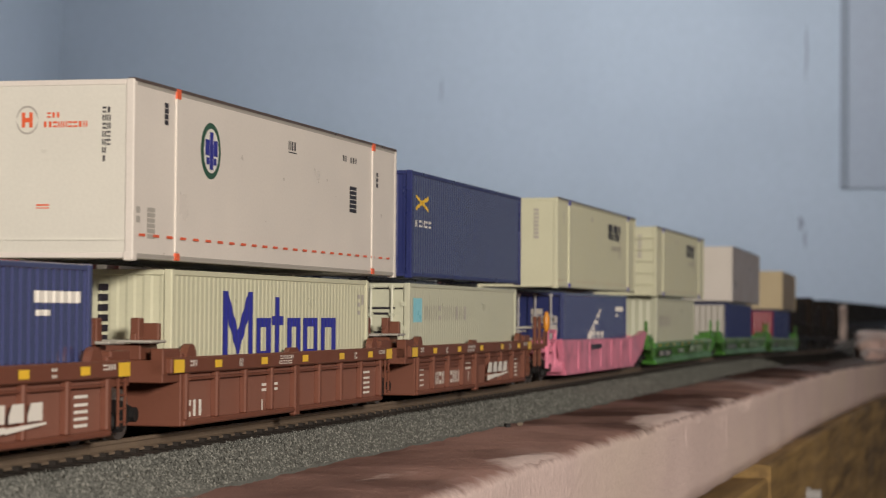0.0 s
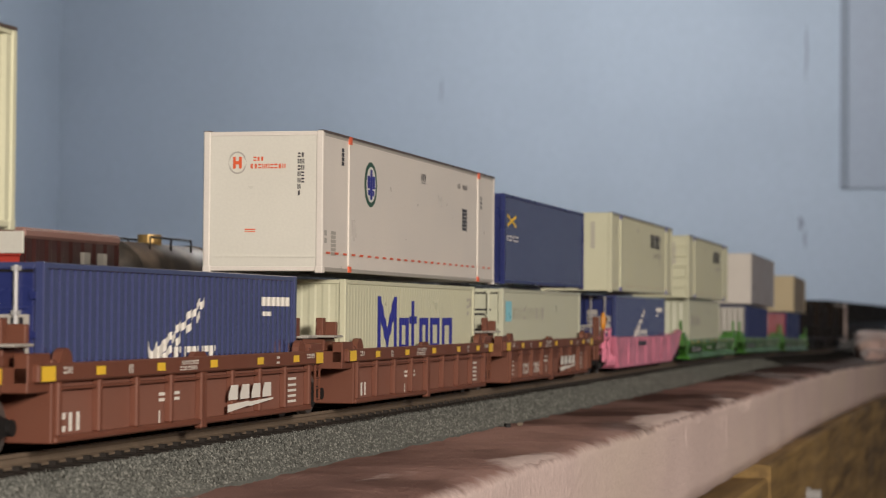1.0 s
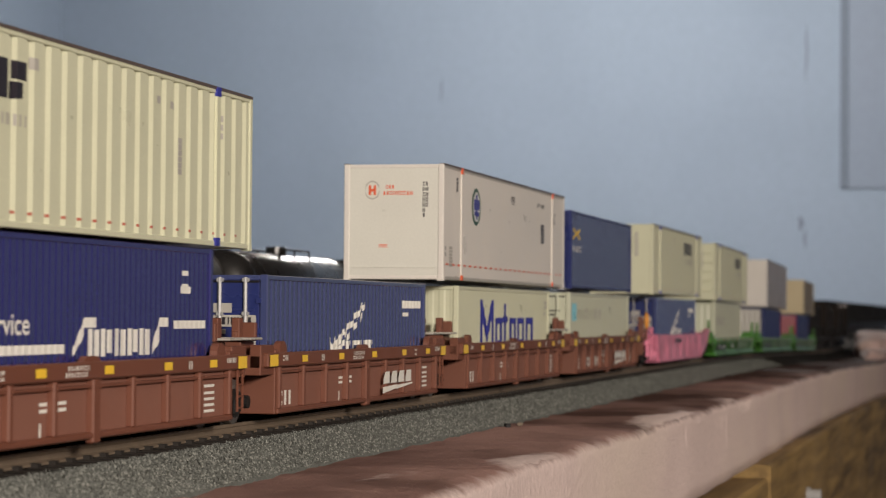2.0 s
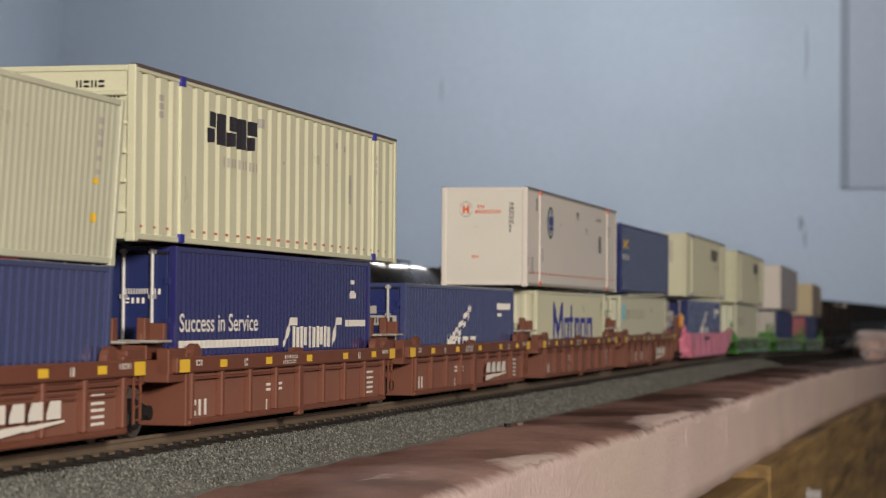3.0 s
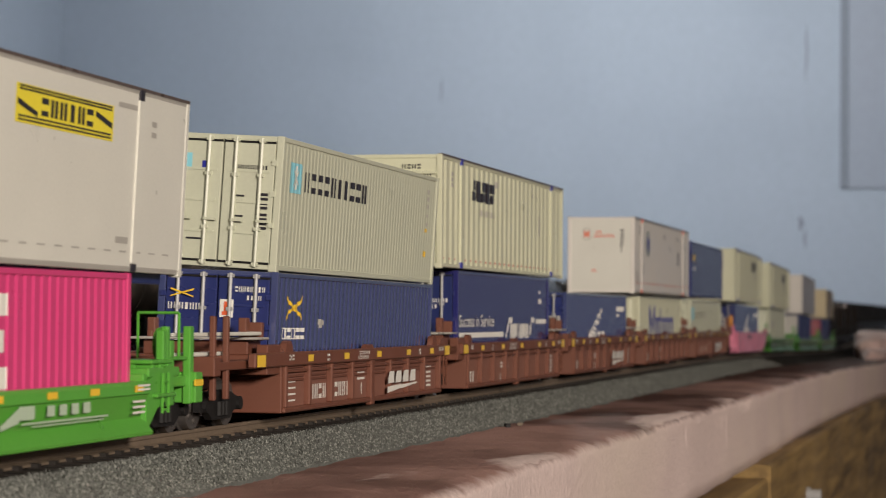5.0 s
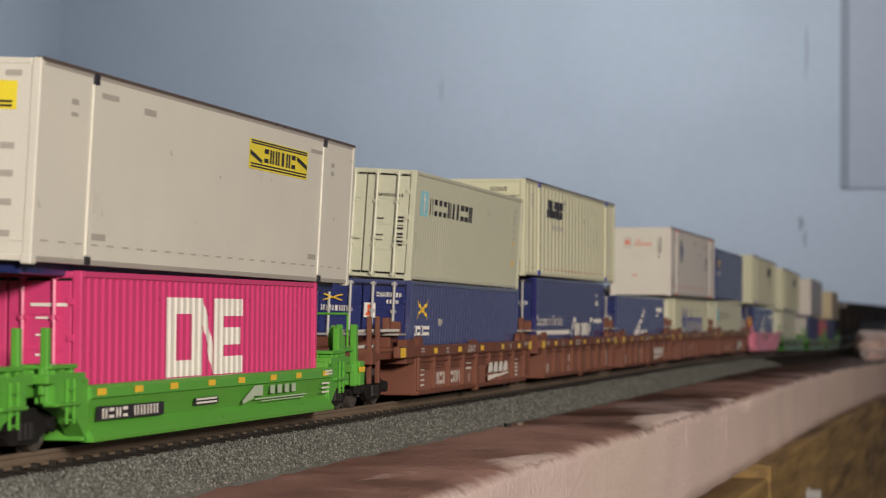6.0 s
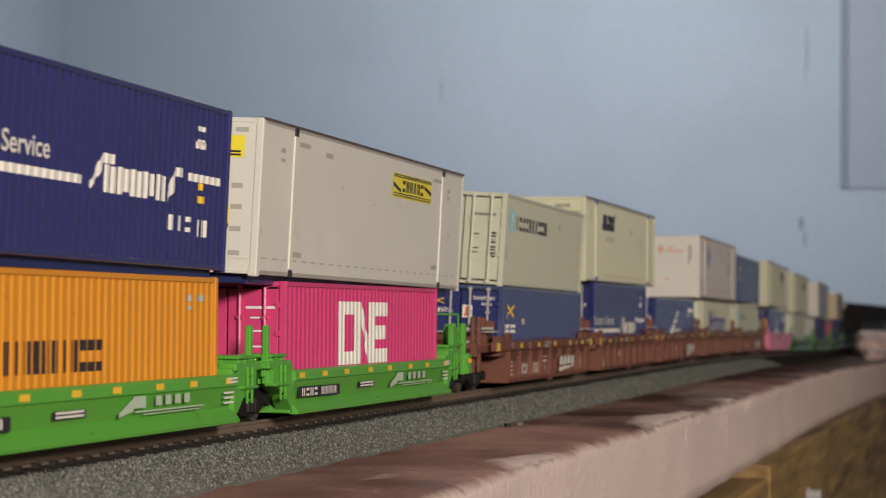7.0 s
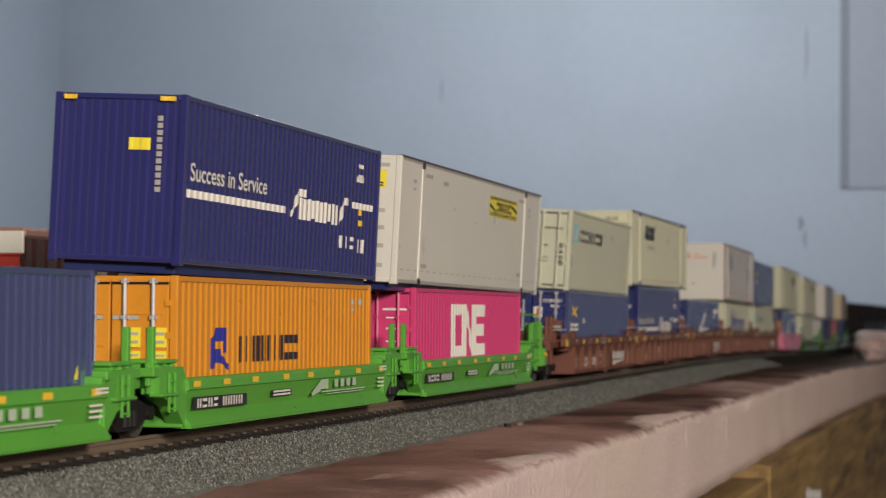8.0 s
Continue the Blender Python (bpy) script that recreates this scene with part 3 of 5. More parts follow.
        for sy in (-1, 1):
            d = share("door", me, t, near @ pose(sy * (dw / 2 + 0.0002), 0, 0))
            for q in (-0.25, 0.25):
                share("lock_rod", rm, d, pose(q * dw, 0, 0))
            share("door_shade_line", shade_line, d, pose(0, 0, rail_h + 0.0001))
            share("door_shade_line", shade_line, d, pose(0, 0, H - rail_h - 0.0007))
            for k in range(1, 4):
                z = rail_h + (H - 2 * rail_h) * k / 4
                share("door_ridge", ridge, d, pose(0, 0, z))
                share("hinge", hinge, d, pose(sy * (dw / 2 + 0.0003), 0, z + 0.002))
    return t, skin, -W / 2 + inset, near, es


# ---- well cars ----
def bar(parent, name, mat, *boxes, label="", bevel=0.0002):
    bm = bmesh.new()
    for b in boxes:
        box(bm, *b, bevel)
    return part(name, bm, mat, parent, label)


def wheelset_mesh():
    bm = bmesh.new()
    rod(bm, (0, -0.0085, 0), (0, 0.0085, 0), 0.0009, 8)
    for sy in (-1, 1):
        rod(bm, (0, sy * 0.0078, 0), (0, sy * 0.0098, 0), 0.0048, 20)
        rod(bm, (0, sy * 0.0076, 0), (0, sy * 0.0079, 0), 0.0054, 20)
        rod(bm, (0, sy * 0.0098, 0), (0, sy * 0.0102, 0), 0.0018, 10)
        for k in range(6):
            a = k * math.pi / 3
            c = Vector((math.cos(a) * 0.0031, sy * 0.0099, math.sin(a) * 0.0031))
            rod(bm, c - Vector((0, 0.0003, 0)), c + Vector((0, 0.0003, 0)), 0.0006, 6)
    return mesh_of("wheelset", bm, WHEEL)


WHEELS = wheelset_mesh()


def truck_mesh():
    bm = bmesh.new()
    for sy in (-1, 1):
        y0, y1 = sorted((sy * 0.0108, sy * 0.0124))
        slab(bm, [(-0.0128, 0.0056), (-0.0128, 0.0036), (-0.008, 0.0034), (-0.0055, 0.0018), (0.0055, 0.0018), (0.008, 0.0034), (0.0128, 0.0036), (0.0128, 0.0056), (0.0085, 0.0066), (0.004, 0.0078), (-0.004, 0.0078), (-0.0085, 0.0066)], y0, y1)
        for x in (-0.0102, 0.0102):
            yy = sy * 0.0126
            rod(bm, (x, yy - 0.0006, 0.0048), (x, yy + 0.0006, 0.0048), 0.0014, 10)
        for k in range(3):
            rod(bm, (-0.002 + k * 0.002, sy * 0.0126, 0.0026), (-0.002 + k * 0.002, sy * 0.0126, 0.0055), 0.0008, 8)
    box(bm, -0.003, 0.003, -0.011, 0.011, 0.0046, 0.0074, 0.0003)
    return mesh_of("truck", bm, BLACK)


TRUCK = truck_mesh()


def truck(parent, x):
    t = share("truck", TRUCK, parent, pose(x, 0, 0))
    for q in (-0.0102, 0.0102):
        w = new("wheelset", WHEELS)
        w.parent = t
        w.matrix_parent_inverse = pose(q, 0, 0.0048)
        AXLES.append(w)


def brown_unit(s, label, platform=0, trucks=(), logo="none", seed=0, reach=0.0):
    """One articulated well of the brown car. Origin at its middle on the rail heads."""
    t = thing("well_car", label, "well car", "brown well cars")
    x0, x1 = -0.0795 - reach, 0.0795
    for sy in (-1, 1):
        bm = bmesh.new()
        ya, yb = sorted((sy * 0.0158, sy * 0.0176))
        box(bm, x0, x1, ya, yb, 0.0122, 0.0153, 0.0003)
        part("top_chord", bm, BROWN, t)
        bm = bmesh.new()
        ya, yb = sorted((sy * 0.0152, sy * 0.0160))
        box(bm, -0.0715, 0.0715, ya, yb, 0.0028, 0.0124)
        part("side_panel", bm, DUSTY, t)
        bm = bmesh.new()
        ya, yb = sorted((sy * 0.0152, sy * 0.0173))
        box(bm, -0.0715, 0.0715, ya, yb, 0.0019, 0.0031, 0.0003)
        part("bottom_chord", bm, BROWN, t)
        bm = bmesh.new()
        ya, yb = sorted((sy * 0.0158, sy * 0.0174))
        box(bm, -0.0009, 0.0009, ya, yb, 0.0030, 0.0123, 0.0003)
        rib = mesh_of("rib", bm, BROWN)
        for k in range(9):
            x = -0.0700 + k * 0.0175
            share("rib", rib, t, pose(x, 0, 0))
        bm = bmesh.new()
        box(bm, -0.0017, 0.0017, ya, yb + (0.0003 if sy > 0 else 0), 0.0011, 0.0124, 0.0003)
        part("centre_rib", bm, BROWN, t)
        for x in (-0.066, 0.066):
            bm = bmesh.new()
            pts = [(x + 0.0026 * math.cos(math.pi * i / 8), 0.0152 + 0.0026 * math.sin(math.pi * i / 8)) for i in range(9)]
            slab(bm, pts, sy * 0.0150, sy * 0.0166)
            part("container_guide", bm, BROWN, t)
        bm = bmesh.new()
        slab(bm, [(-0.004, 0.0152), (0.004, 0.0152), (0.0025, 0.0162), (-0.0025, 0.0162)], sy * 0.0152, sy * 0.0164)
        part("lock_pad", bm, BROWN, t)
    # lips and louvre slots over the panels
    for k in range(8):
        bar(t, "panel_lip", BROWN, (-0.0682 + k * 0.0175 - 0.0002, -0.0682 + (k + 1) * 0.0175 - 0.0030, -0.0171, -0.0160, 0.0108, 0.0113), bevel=0)
    if logo == "slots":
        for k in range(8):
            bar(t, "louvre", BROWN, *[(-0.0682 + k * 0.0175 + 0.001, -0.0682 + (k + 1) * 0.0175 - 0.0042, -0.0166, -0.0158, z, z + 0.0004) for z in (0.0088, 0.0097, 0.0117)], bevel=0)
    bar(t, "well_floor", BROWN, (-0.0715, 0.0715, -0.0155, 0.0155, 0.0020, 0.0034))
    for sx in (-1, 1):
        xa, xb = sorted((sx * 0.0705, sx * 0.0725))
        bar(t, "end_bulkhead", BROWN, (xa, xb, -0.0168, 0.0168, 0.0019, 0.0160))
        xa, xb = sorted((sx * 0.0725, sx * 0.0815))
        bar(t, "end_platform", BROWN, (xa, xb, -0.0165, 0.0165, 0.0105, 0.0148), (xa, xb, -0.0120, 0.0120, 0.0148, 0.0178), (xa, xb, -0.0166, -0.0140, 0.0120, 0.0170))
        xc = sx * 0.0795
        for sy in (-1, 1):
            bar(t, "stanchion", BROWN, (xc - 0.0013, xc + 0.0013, sy * 0.0105 - 0.0009, sy * 0.0105 + 0.0009, 0.0178, 0.0228), (xc - 0.0022, xc + 0.0022, sy * 0.0105 - 0.0006, sy * 0.0105 + 0.0006, 0.0178, 0.0200))
        bar(t, "walkway", GREYMARK, (min(xc - 0.004, xc + 0.004), max(xc - 0.004, xc + 0.004), -0.0150, 0.0150, 0.01805, 0.0186))
        bar(t, "latch_block", BROWN, (sx * 0.0735 - 0.0008, sx * 0.0735 + 0.0008, -0.0128, -0.0092, 0.0178, 0.0218))
        if sx < 0:
            bar(t, "drawbar", BLACK, (-0.0885, -0.0725, -0.0022, 0.0022, 0.0075, 0.0100))
            continue
        bm = bmesh.new()
        for q in (-0.0016, 0.0016):
            rod(bm, (sx * 0.0770 + q, -0.0168, 0.0035), (sx * 0.0770 + q, -0.0168, 0.0124), 0.0003, 6)
        for k in range(4):
            rod(bm, (sx * 0.0770 - 0.0016, -0.0168, 0.0042 + k * 0.0024), (sx * 0.0770 + 0.0016, -0.0168, 0.0042 + k * 0.0024), 0.00025, 6)
        part("ladder", bm, BROWN, t)
        bar(t, "drawbar", BLACK, (min(sx * 0.0725, sx * 0.0885), max(sx * 0.0725, sx * 0.0885), -0.0022, 0.0022, 0.0075, 0.0100))
    for p in ([platform] if platform else []):
        xa, xb = sorted((p * 0.0815, p * 0.1150))
        bar(t, "end_deck", BROWN, (xa, xb, -0.0150, 0.0150, 0.0120, 0.0138), (xa, xb, -0.0045, 0.0045, 0.0075, 0.0125), (xa, xa + 0.004, -0.0165, 0.0165, 0.0110, 0.0150))
        for y in (-0.0142, 0.0142):
            for q in (0.1016, 0.1096):
                bar(t, "stanchion", BROWN, (p * q - 0.0007, p * q + 0.0007, y - 0.0006, y + 0.0006, 0.0060, 0.0232))
        bar(t, "walkway", OFFWHITE, (min(p * 0.0750, p * 0.1230), max(p * 0.0750, p * 0.1230), -0.0130, -0.0100, 0.0190, 0.0198), label="off-white walkway boards")
        bar(t, "walkway", OFFWHITE, (min(p * 0.0980, p * 0.1230), max(p * 0.0980, p * 0.1230), -0.0130, -0.0095, 0.0150, 0.0158), label="off-white walkway boards")
        bar(t, "coupler", BLACK, (min(p * 0.110, p * 0.1205), max(p * 0.110, p * 0.1205), -0.0016, 0.0016, 0.0070, 0.0096))
        if p > 0:
            bm = bmesh.new()
            bmesh.ops.create_uvsphere(bm, u_segments=16, v_segments=10, radius=1.0, matrix=Matrix.Translation((0.1190, -0.0148, 0.0213)) @ Matrix.Diagonal((0.0014, 0.0012, 0.0038, 1)))
            part("end_marker", bm, ORANGE, t, "small orange end marker", True)
            bar(t, "marker_post", BROWN, (0.1140, 0.1195, -0.0152, -0.0144, 0.0128, 0.0180))
    for x in trucks:
        truck(t, x)
    face = Skin(-0.12, 0.12)
    big = [(-0.0785 - reach, -0.0728 - reach, 0.0124, 0.0149), (0.0735, 0.0790, 0.0124, 0.0149)]
    small = [(x, x + 0.0042, 0.0130, 0.0145) for x in (-0.0555, -0.0265, 0.0025, 0.0315, 0.0565)]
    for q in big:
        marks(t, "reflector", [q], YELLOW, face, -0.0176, "yellow end reflector")
    for q in small:
        marks(t, "reflector", [q], YELLOW, face, -0.0176)
    marks(t, "stencil", glyphs(-0.0695, 0.0135, 0.0012, 0.0013, 3, seed) + glyphs(-0.0405, 0.0129, 0.0016, 0.0012, 2, seed + 1) + glyphs(-0.0135, 0.0139, 0.0008, 0.0012, 8, seed + 2) + glyphs(-0.0145, 0.0128, 0.0008, 0.0012, 8, seed + 3) + glyphs(0.0445, 0.0129, 0.0016, 0.0012, 2, seed + 4) + glyphs(0.0665, 0.0137, 0.0010, 0.0012, 5, seed + 4), CHALK, face, -0.0176)
    fp = -0.0160
    lines = [(0.0575, 0.0635, z, z + 0.00055) for z in (0.0040, 0.0052, 0.0064, 0.0076, 0.0090)]
    marks(t, "stencil", lines, CHALK, face, fp)
    if logo == "slots":
        marks(t, "stencil", glyphs(-0.0485, 0.0042, 0.0034, 0.0032, 4, 7, bold=0.36) + glyphs(-0.0292, 0.0042, 0.0034, 0.0032, 4, 9, bold=0.36) + [(-0.0655, -0.0600, z, z + 0.0004) for z in (0.0042, 0.0056, 0.0070, 0.0084)] + [(-0.010, -0.0035, z, z + 0.0006) for z in (0.0090, 0.0076)] + [(-0.0065, -0.0058, 0.0040, 0.0068)], CHALK, face, fp)
    else:
        marks(t, "stencil", glyphs(-0.0672, 0.0036, 0.0032, 0.0032, 3, 5, bold=0.36) + [(-0.0215, -0.0104, z, z + 0.0006) for z in (0.0082, 0.0071)] + [(-0.0215, -0.0207, 0.0030, 0.0054)], CHALK, face, fp)
    if logo in ("slots", "emblem"):
        f2 = -0.0174
        q = []
        for k in range(4):
            x = 0.0140 + k * 0.0072
            q += [(x, x + 0.0014, 0.0060, 0.0072, 0.0061, 0.0091), (x + 0.0014, x + 0.0058, 0.0061, 0.0091)]
        q += [(0.0135, 0.0270, 0.0036, 0.0052, 0.0046, 0.0056), (0.0270, 0.0430, 0.0044, 0.0054, 0.0054, 0.0058)]
        marks(t, "emblem", q, CHALK, face, f2, "white road emblem in plain shapes")
    return moving(t, s)


def green_unit(s, label, platform=0, trucks=(), half=0.0905, mat=GREEN):
    """One well of the green car, with sloping lower sides."""
    t = thing("well_car", label, "well car", "green well cars")
    a = half
    for sy in (-1, 1):
        bm = bmesh.new()
        pts = [(sy * y, z) for y, z in ((0.0150, 0.0112), (0.0168, 0.0112), (0.0174, 0.0106), (0.0176, 0.0090), (0.0170, 0.0087), (0.0160, 0.0046), (0.0181, 0.0020), (0.0180, 0.0014), (0.0150, 0.0014))]
        prism(bm, pts, -a + 0.0185, a - 0.0185)
        part("side", bm, mat, t)
        bm = bmesh.new()
        slab(bm, [(-a + 0.0185, 0.0016), (-a + 0.0185, 0.0112), (-a + 0.0080, 0.0138), (-a + 0.0045, 0.0138), (-a + 0.0045, 0.0085), (-a + 0.0130, 0.0060)], sy * 0.0132, sy * 0.0168)
        part("end_gusset", bm, mat, t)
        bm = bmesh.new()
        slab(bm, [(a - 0.0185, 0.0016), (a - 0.0185, 0.0112), (a - 0.0080, 0.0138), (a - 0.0045, 0.0138), (a - 0.0045, 0.0085), (a - 0.0130, 0.0060)], sy * 0.0132, sy * 0.0168)
        part("end_gusset", bm, mat, t)
    bar(t, "well_floor", mat, (-a + 0.0185, a - 0.0185, -0.0152, 0.0152, 0.0018, 0.0030))
    for sx in (-1, 1):
        xa, xb = sorted((sx * (a - 0.0195), sx * (a - 0.0175)))
        bar(t, "end_bulkhead", mat, (xa, xb, -0.0165, 0.0165, 0.0016, 0.0125))
        xa, xb = sorted((sx * (a - 0.0175), sx * (a - 0.0015)))
        bar(t, "end_platform", mat, (xa, xb, -0.0128, 0.0128, 0.0095, 0.0128), (xa, xb, -0.0168, -0.0128, 0.0118, 0.0135))
        bar(t, "valve_box", mat, (xa + 0.003, xb - 0.003, -0.0128, -0.0095, 0.0128, 0.0146))
        bar(t, "valve_cover", mat, (xa + 0.0025, xb - 0.0025, -0.0164, -0.0090, 0.0142, 0.0150))
        for q in (0.12, 0.5, 0.88):
            xr = xa + 0.003 + (xb - xa - 0.006) * q
            bar(t, "valve_rib", mat, (xr - 0.0007, xr + 0.0007, -0.0162, -0.0128, 0.0086, 0.0142))
        bar(t, "step", mat, (xa + 0.002, xb - 0.004, -0.0178, -0.0150, 0.0080, 0.0087))
        xc = sx * (a - 0.0045)
        for y in (-0.0150, 0.0110):
            bar(t, "stanchion", mat, (xc - 0.0008, xc + 0.0008, y - 0.0007, y + 0.0007, 0.0085, 0.0212), (xc - 0.0020, xc + 0.0020, y - 0.0005, y + 0.0005, 0.0100, 0.0146))
        bm = bmesh.new()
        for q in (-0.0015, 0.0015):
            rod(bm, (sx * (a - 0.010) + q, -0.0172, 0.0050), (sx * (a - 0.010) + q, -0.0172, 0.0125), 0.0003, 6)
        for k in range(3):
            rod(bm, (sx * (a - 0.010) - 0.0015, -0.0172, 0.0056 + k * 0.0026), (sx * (a - 0.010) + 0.0015, -0.0172, 0.0056 + k * 0.0026), 0.00025, 6)
        part("ladder", bm, mat, t)
        bar(t, "drawbar", BLACK, (min(sx * (a - 0.01), sx * (a + 0.002)), max(sx * (a - 0.01), sx * (a + 0.002)), -0.002, 0.002, 0.0072, 0.0095))
    for p in ([platform] if platform else []):
        xa, xb = sorted((p * (a - 0.002), p * (a + 0.0115)))
        bar(t, "end_deck", mat, (xa, xb, -0.0150, 0.0150, 0.0095, 0.0115), (xa, xb, -0.0040, 0.0040, 0.0065, 0.0098), (xb - 0.004 if p > 0 else xa, xb if p > 0 else xa + 0.004, -0.0168, 0.0168, 0.0062, 0.0122))
        for x, y, h in ((a - 0.0065, -0.0150, 0.0205), (a - 0.0015, -0.0145, 0.0185), (a + 0.0080, -0.0150, 0.0212), (a + 0.0080, 0.0140, 0.0212)):
            bar(t, "stanchion", mat, (p * x - 0.0011, p * x + 0.0011, y - 0.0008, y + 0.0008, 0.0060, h))
        bm = bmesh.new()
        for z in (0.0150,):
            rod(bm, (p * (a - 0.0065), -0.0150, z), (p * (a + 0.0080), -0.0150, z), 0.0004, 6)
        for y0, y1 in ((-0.0145, -0.0060),):
            rod(bm, (p * (a + 0.004), y0, 0.0150), (p * (a + 0.004), y0, 0.0238), 0.0003, 6)
            rod(bm, (p * (a + 0.004), y1, 0.0150), (p * (a + 0.004), y1, 0.0238), 0.0003, 6)
            rod(bm, (p * (a + 0.004), y0, 0.0238), (p * (a + 0.004), y1, 0.0238), 0.0003, 6)
        rod(bm, (p * (a + 0.001), -0.0120, 0.0115), (p * (a + 0.001), -0.0120, 0.0160), 0.0006, 6)
        part("railing", bm, mat, t)
        bm = bmesh.new()
        rod(bm, (p * (a + 0.001), -0.0125, 0.0176), (p * (a + 0.001), -0.0115, 0.0176), 0.0034, 16)
        part("brake_wheel", bm, mat, t)
        bar(t, "coupler", BLACK, (min(p * (a + 0.010), p * (a + 0.0205)), max(p * (a + 0.010), p * (a + 0.0205)), -0.0016, 0.0016, 0.0062, 0.0088))
        bar(t, "reflector", YELLOW, (p * (a + 0.0090) - 0.0022, p * (a + 0.0090) + 0.0022, -0.01695, -0.0168, 0.0095, 0.0108), label="yellow end reflector")
    for x in trucks:
        truck(t, x)
    face = Skin(-0.2, 0.2)
    k = a / 0.0905
    for x in (-0.070, -0.0525, -0.0345, -0.0135, 0.0045, 0.0255, 0.0435, 0.0640):
        marks(t, "reflector", [(x * k, x * k + 0.0042, 0.0094, 0.0106)], YELLOW, face, -0.0176)
    fp = -0.0170
    marks(t, "number_panel", [(-0.0688 * k, -0.0363 * k, 0.0050, 0.0074, 0.0048, 0.0072)], INK, face, fp, out=0.0001)
    marks(t, "stencil", glyphs(-0.0665 * k, 0.0052, 0.0018, 0.0032, 4, 3, bold=0.36) + glyphs(-0.0515 * k, 0.0052, 0.0018, 0.0032, 4, 4, bold=0.36), CHALK, face, fp, out=0.0002)
    marks(t, "data_panel", [(-0.020 * k, -0.006 * k, 0.0058, 0.0072)], INK, face, fp, out=0.0001)
    marks(t, "stencil", [(-0.019 * k, -0.007 * k, z, z + 0.0004) for z in (0.0060, 0.0067)], CHALK, face, fp, out=0.0002)
    marks(t, "emblem", [(0.008 * k, 0.015 * k, 0.0050, 0.0058, 0.0060, 0.0084), (0.015 * k, 0.021 * k, 0.0064, 0.0086)] + [(x * k, (x + 0.0030) * k, 0.0066, 0.0084) for x in (0.026, 0.031, 0.036, 0.041)] + [(0.016 * k, 0.052 * k, 0.0056, 0.0059), (0.020 * k, 0.050 * k, 0.0051, 0.0053)], FADED, face, fp - 0.0004, "white road emblem in plain shapes")
    marks(t, "stencil", [(0.0655 * k, 0.0715 * k, z, z + 0.0004) for z in (0.0096, 0.0103)] + [(0.063 * k, 0.069 * k, z, z + 0.0004) for z in (0.0055, 0.0065, 0.0075)], CHALK, face, fp, out=0.0007)
    return moving(t, s)


MID = (-0.0475, 0.1277, 0.3004, 0.4800, 0.6580)
TR = 0.0830
brown_unit(MID[0], "brown plastic well car with louvred sides and an end platform", -1, (-0.0990, TR), "slots", 10, 0.013)
brown_unit(MID[1], "brown plastic well car between its neighbours, ribbed sides", 0, (TR,), "none", 20)
brown_unit(MID[2], "brown plastic well car with a white emblem on its ribbed side", 0, (TR,), "emblem", 30)
brown_unit(MID[3], "brown plastic well car with ribbed sides and yellow reflectors", 0, (TR,), "none", 40)
brown_unit(MID[4], "brown plastic well car next to the pink one, louvred sides", 1, (0.0975,), "slots", 50)

green_unit(-0.272, "bright green plastic well car with a railed end platform", 1, (0.0925, -0.0885), 0.0905)
green_unit(-0.4555, "bright green plastic well car carrying an orange container", 0, (-0.0905,), 0.0905)
green_unit(-0.640, "bright green plastic well car at the tail of the train", 0, (-0.0905,), 0.0905)
for q, n in ((1.135, 0.128), (1.44, 0.150), (1.745, 0.140)):
    green_unit(q, "green well car with dim light painted into its colour, far ahead in the train", 0, (-n + 0.004, n - 0.004), n, DIM_GREEN)


def pink_unit(s):
    t = thing("well_car", "weathered pink well car with dark stains on its sides", "well car", "pink well car")
    for sy in (-1, 1):
        bm = bmesh.new()
        slab(bm, [(-0.092, 0.0148), (-0.084, 0.0020), (0.074, 0.0020), (0.100, 0.0085), (0.112, 0.0160), (0.104, 0.0170), (0.088, 0.0150), (0.060, 0.0142)], sy * 0.0152, sy * 0.0174)
        part("side", bm, PINK, t)
        for x in (-0.06, -0.035, -0.01, 0.015, 0.04, 0.065):
            bar(t, "rib", PINK, (x - 0.0006, x + 0.0006, min(sy * 0.0170, sy * 0.01765), max(sy * 0.0170, sy * 0.01765), 0.0035, 0.0135))
    bar(t, "well_floor", PINK, (-0.084, 0.08, -0.0155, 0.0155, 0.002, 0.0034))
    for sx in (-1, 1):
        bar(t, "end_bulkhead", PINK, (sx * 0.086 - 0.001, sx * 0.086 + 0.001, -0.0165, 0.0165, 0.003, 0.0150))
        bar(t, "end_deck", PINK, (min(sx * 0.087, sx * 0.118), max(sx * 0.087, sx * 0.118), -0.0145, 0.0145, 0.0105, 0.0128))
        truck(t, sx * 0.103)
        bar(t, "coupler", BLACK, (min(sx * 0.112, sx * 0.124), max(sx * 0.112, sx * 0.124), -0.0016, 0.0016, 0.0066, 0.0092))
    bm = bmesh.new()
    for z in (0.0145, 0.0180):
        rod(bm, (-0.108, -0.0148, z), (-0.094, -0.0148, z), 0.0007, 6)
    for x in (-0.108, -0.094):
        rod(bm, (x, -0.0148, 0.005), (x, -0.0148, 0.0185), 0.0008, 6)
    part("railing", bm, PINK, t)
    face = Skin(-0.2, 0.2)
    marks(t, "number_panel", [(-0.035, -0.012, 0.0108, 0.0126)], INK, face, -0.0180)
    return moving(t, s)


pink_unit(0.886)


# ---- loads ----
W8, W85 = 0.0280, 0.0298
LOW, HI8, HI9 = 0.0036, 0.0287, 0.0333


def load(made, mid, up, lean=0.0, lat=0.0, nose=0.0):
    moving(made[0], mid, up, lat, lean, nose)
    return made


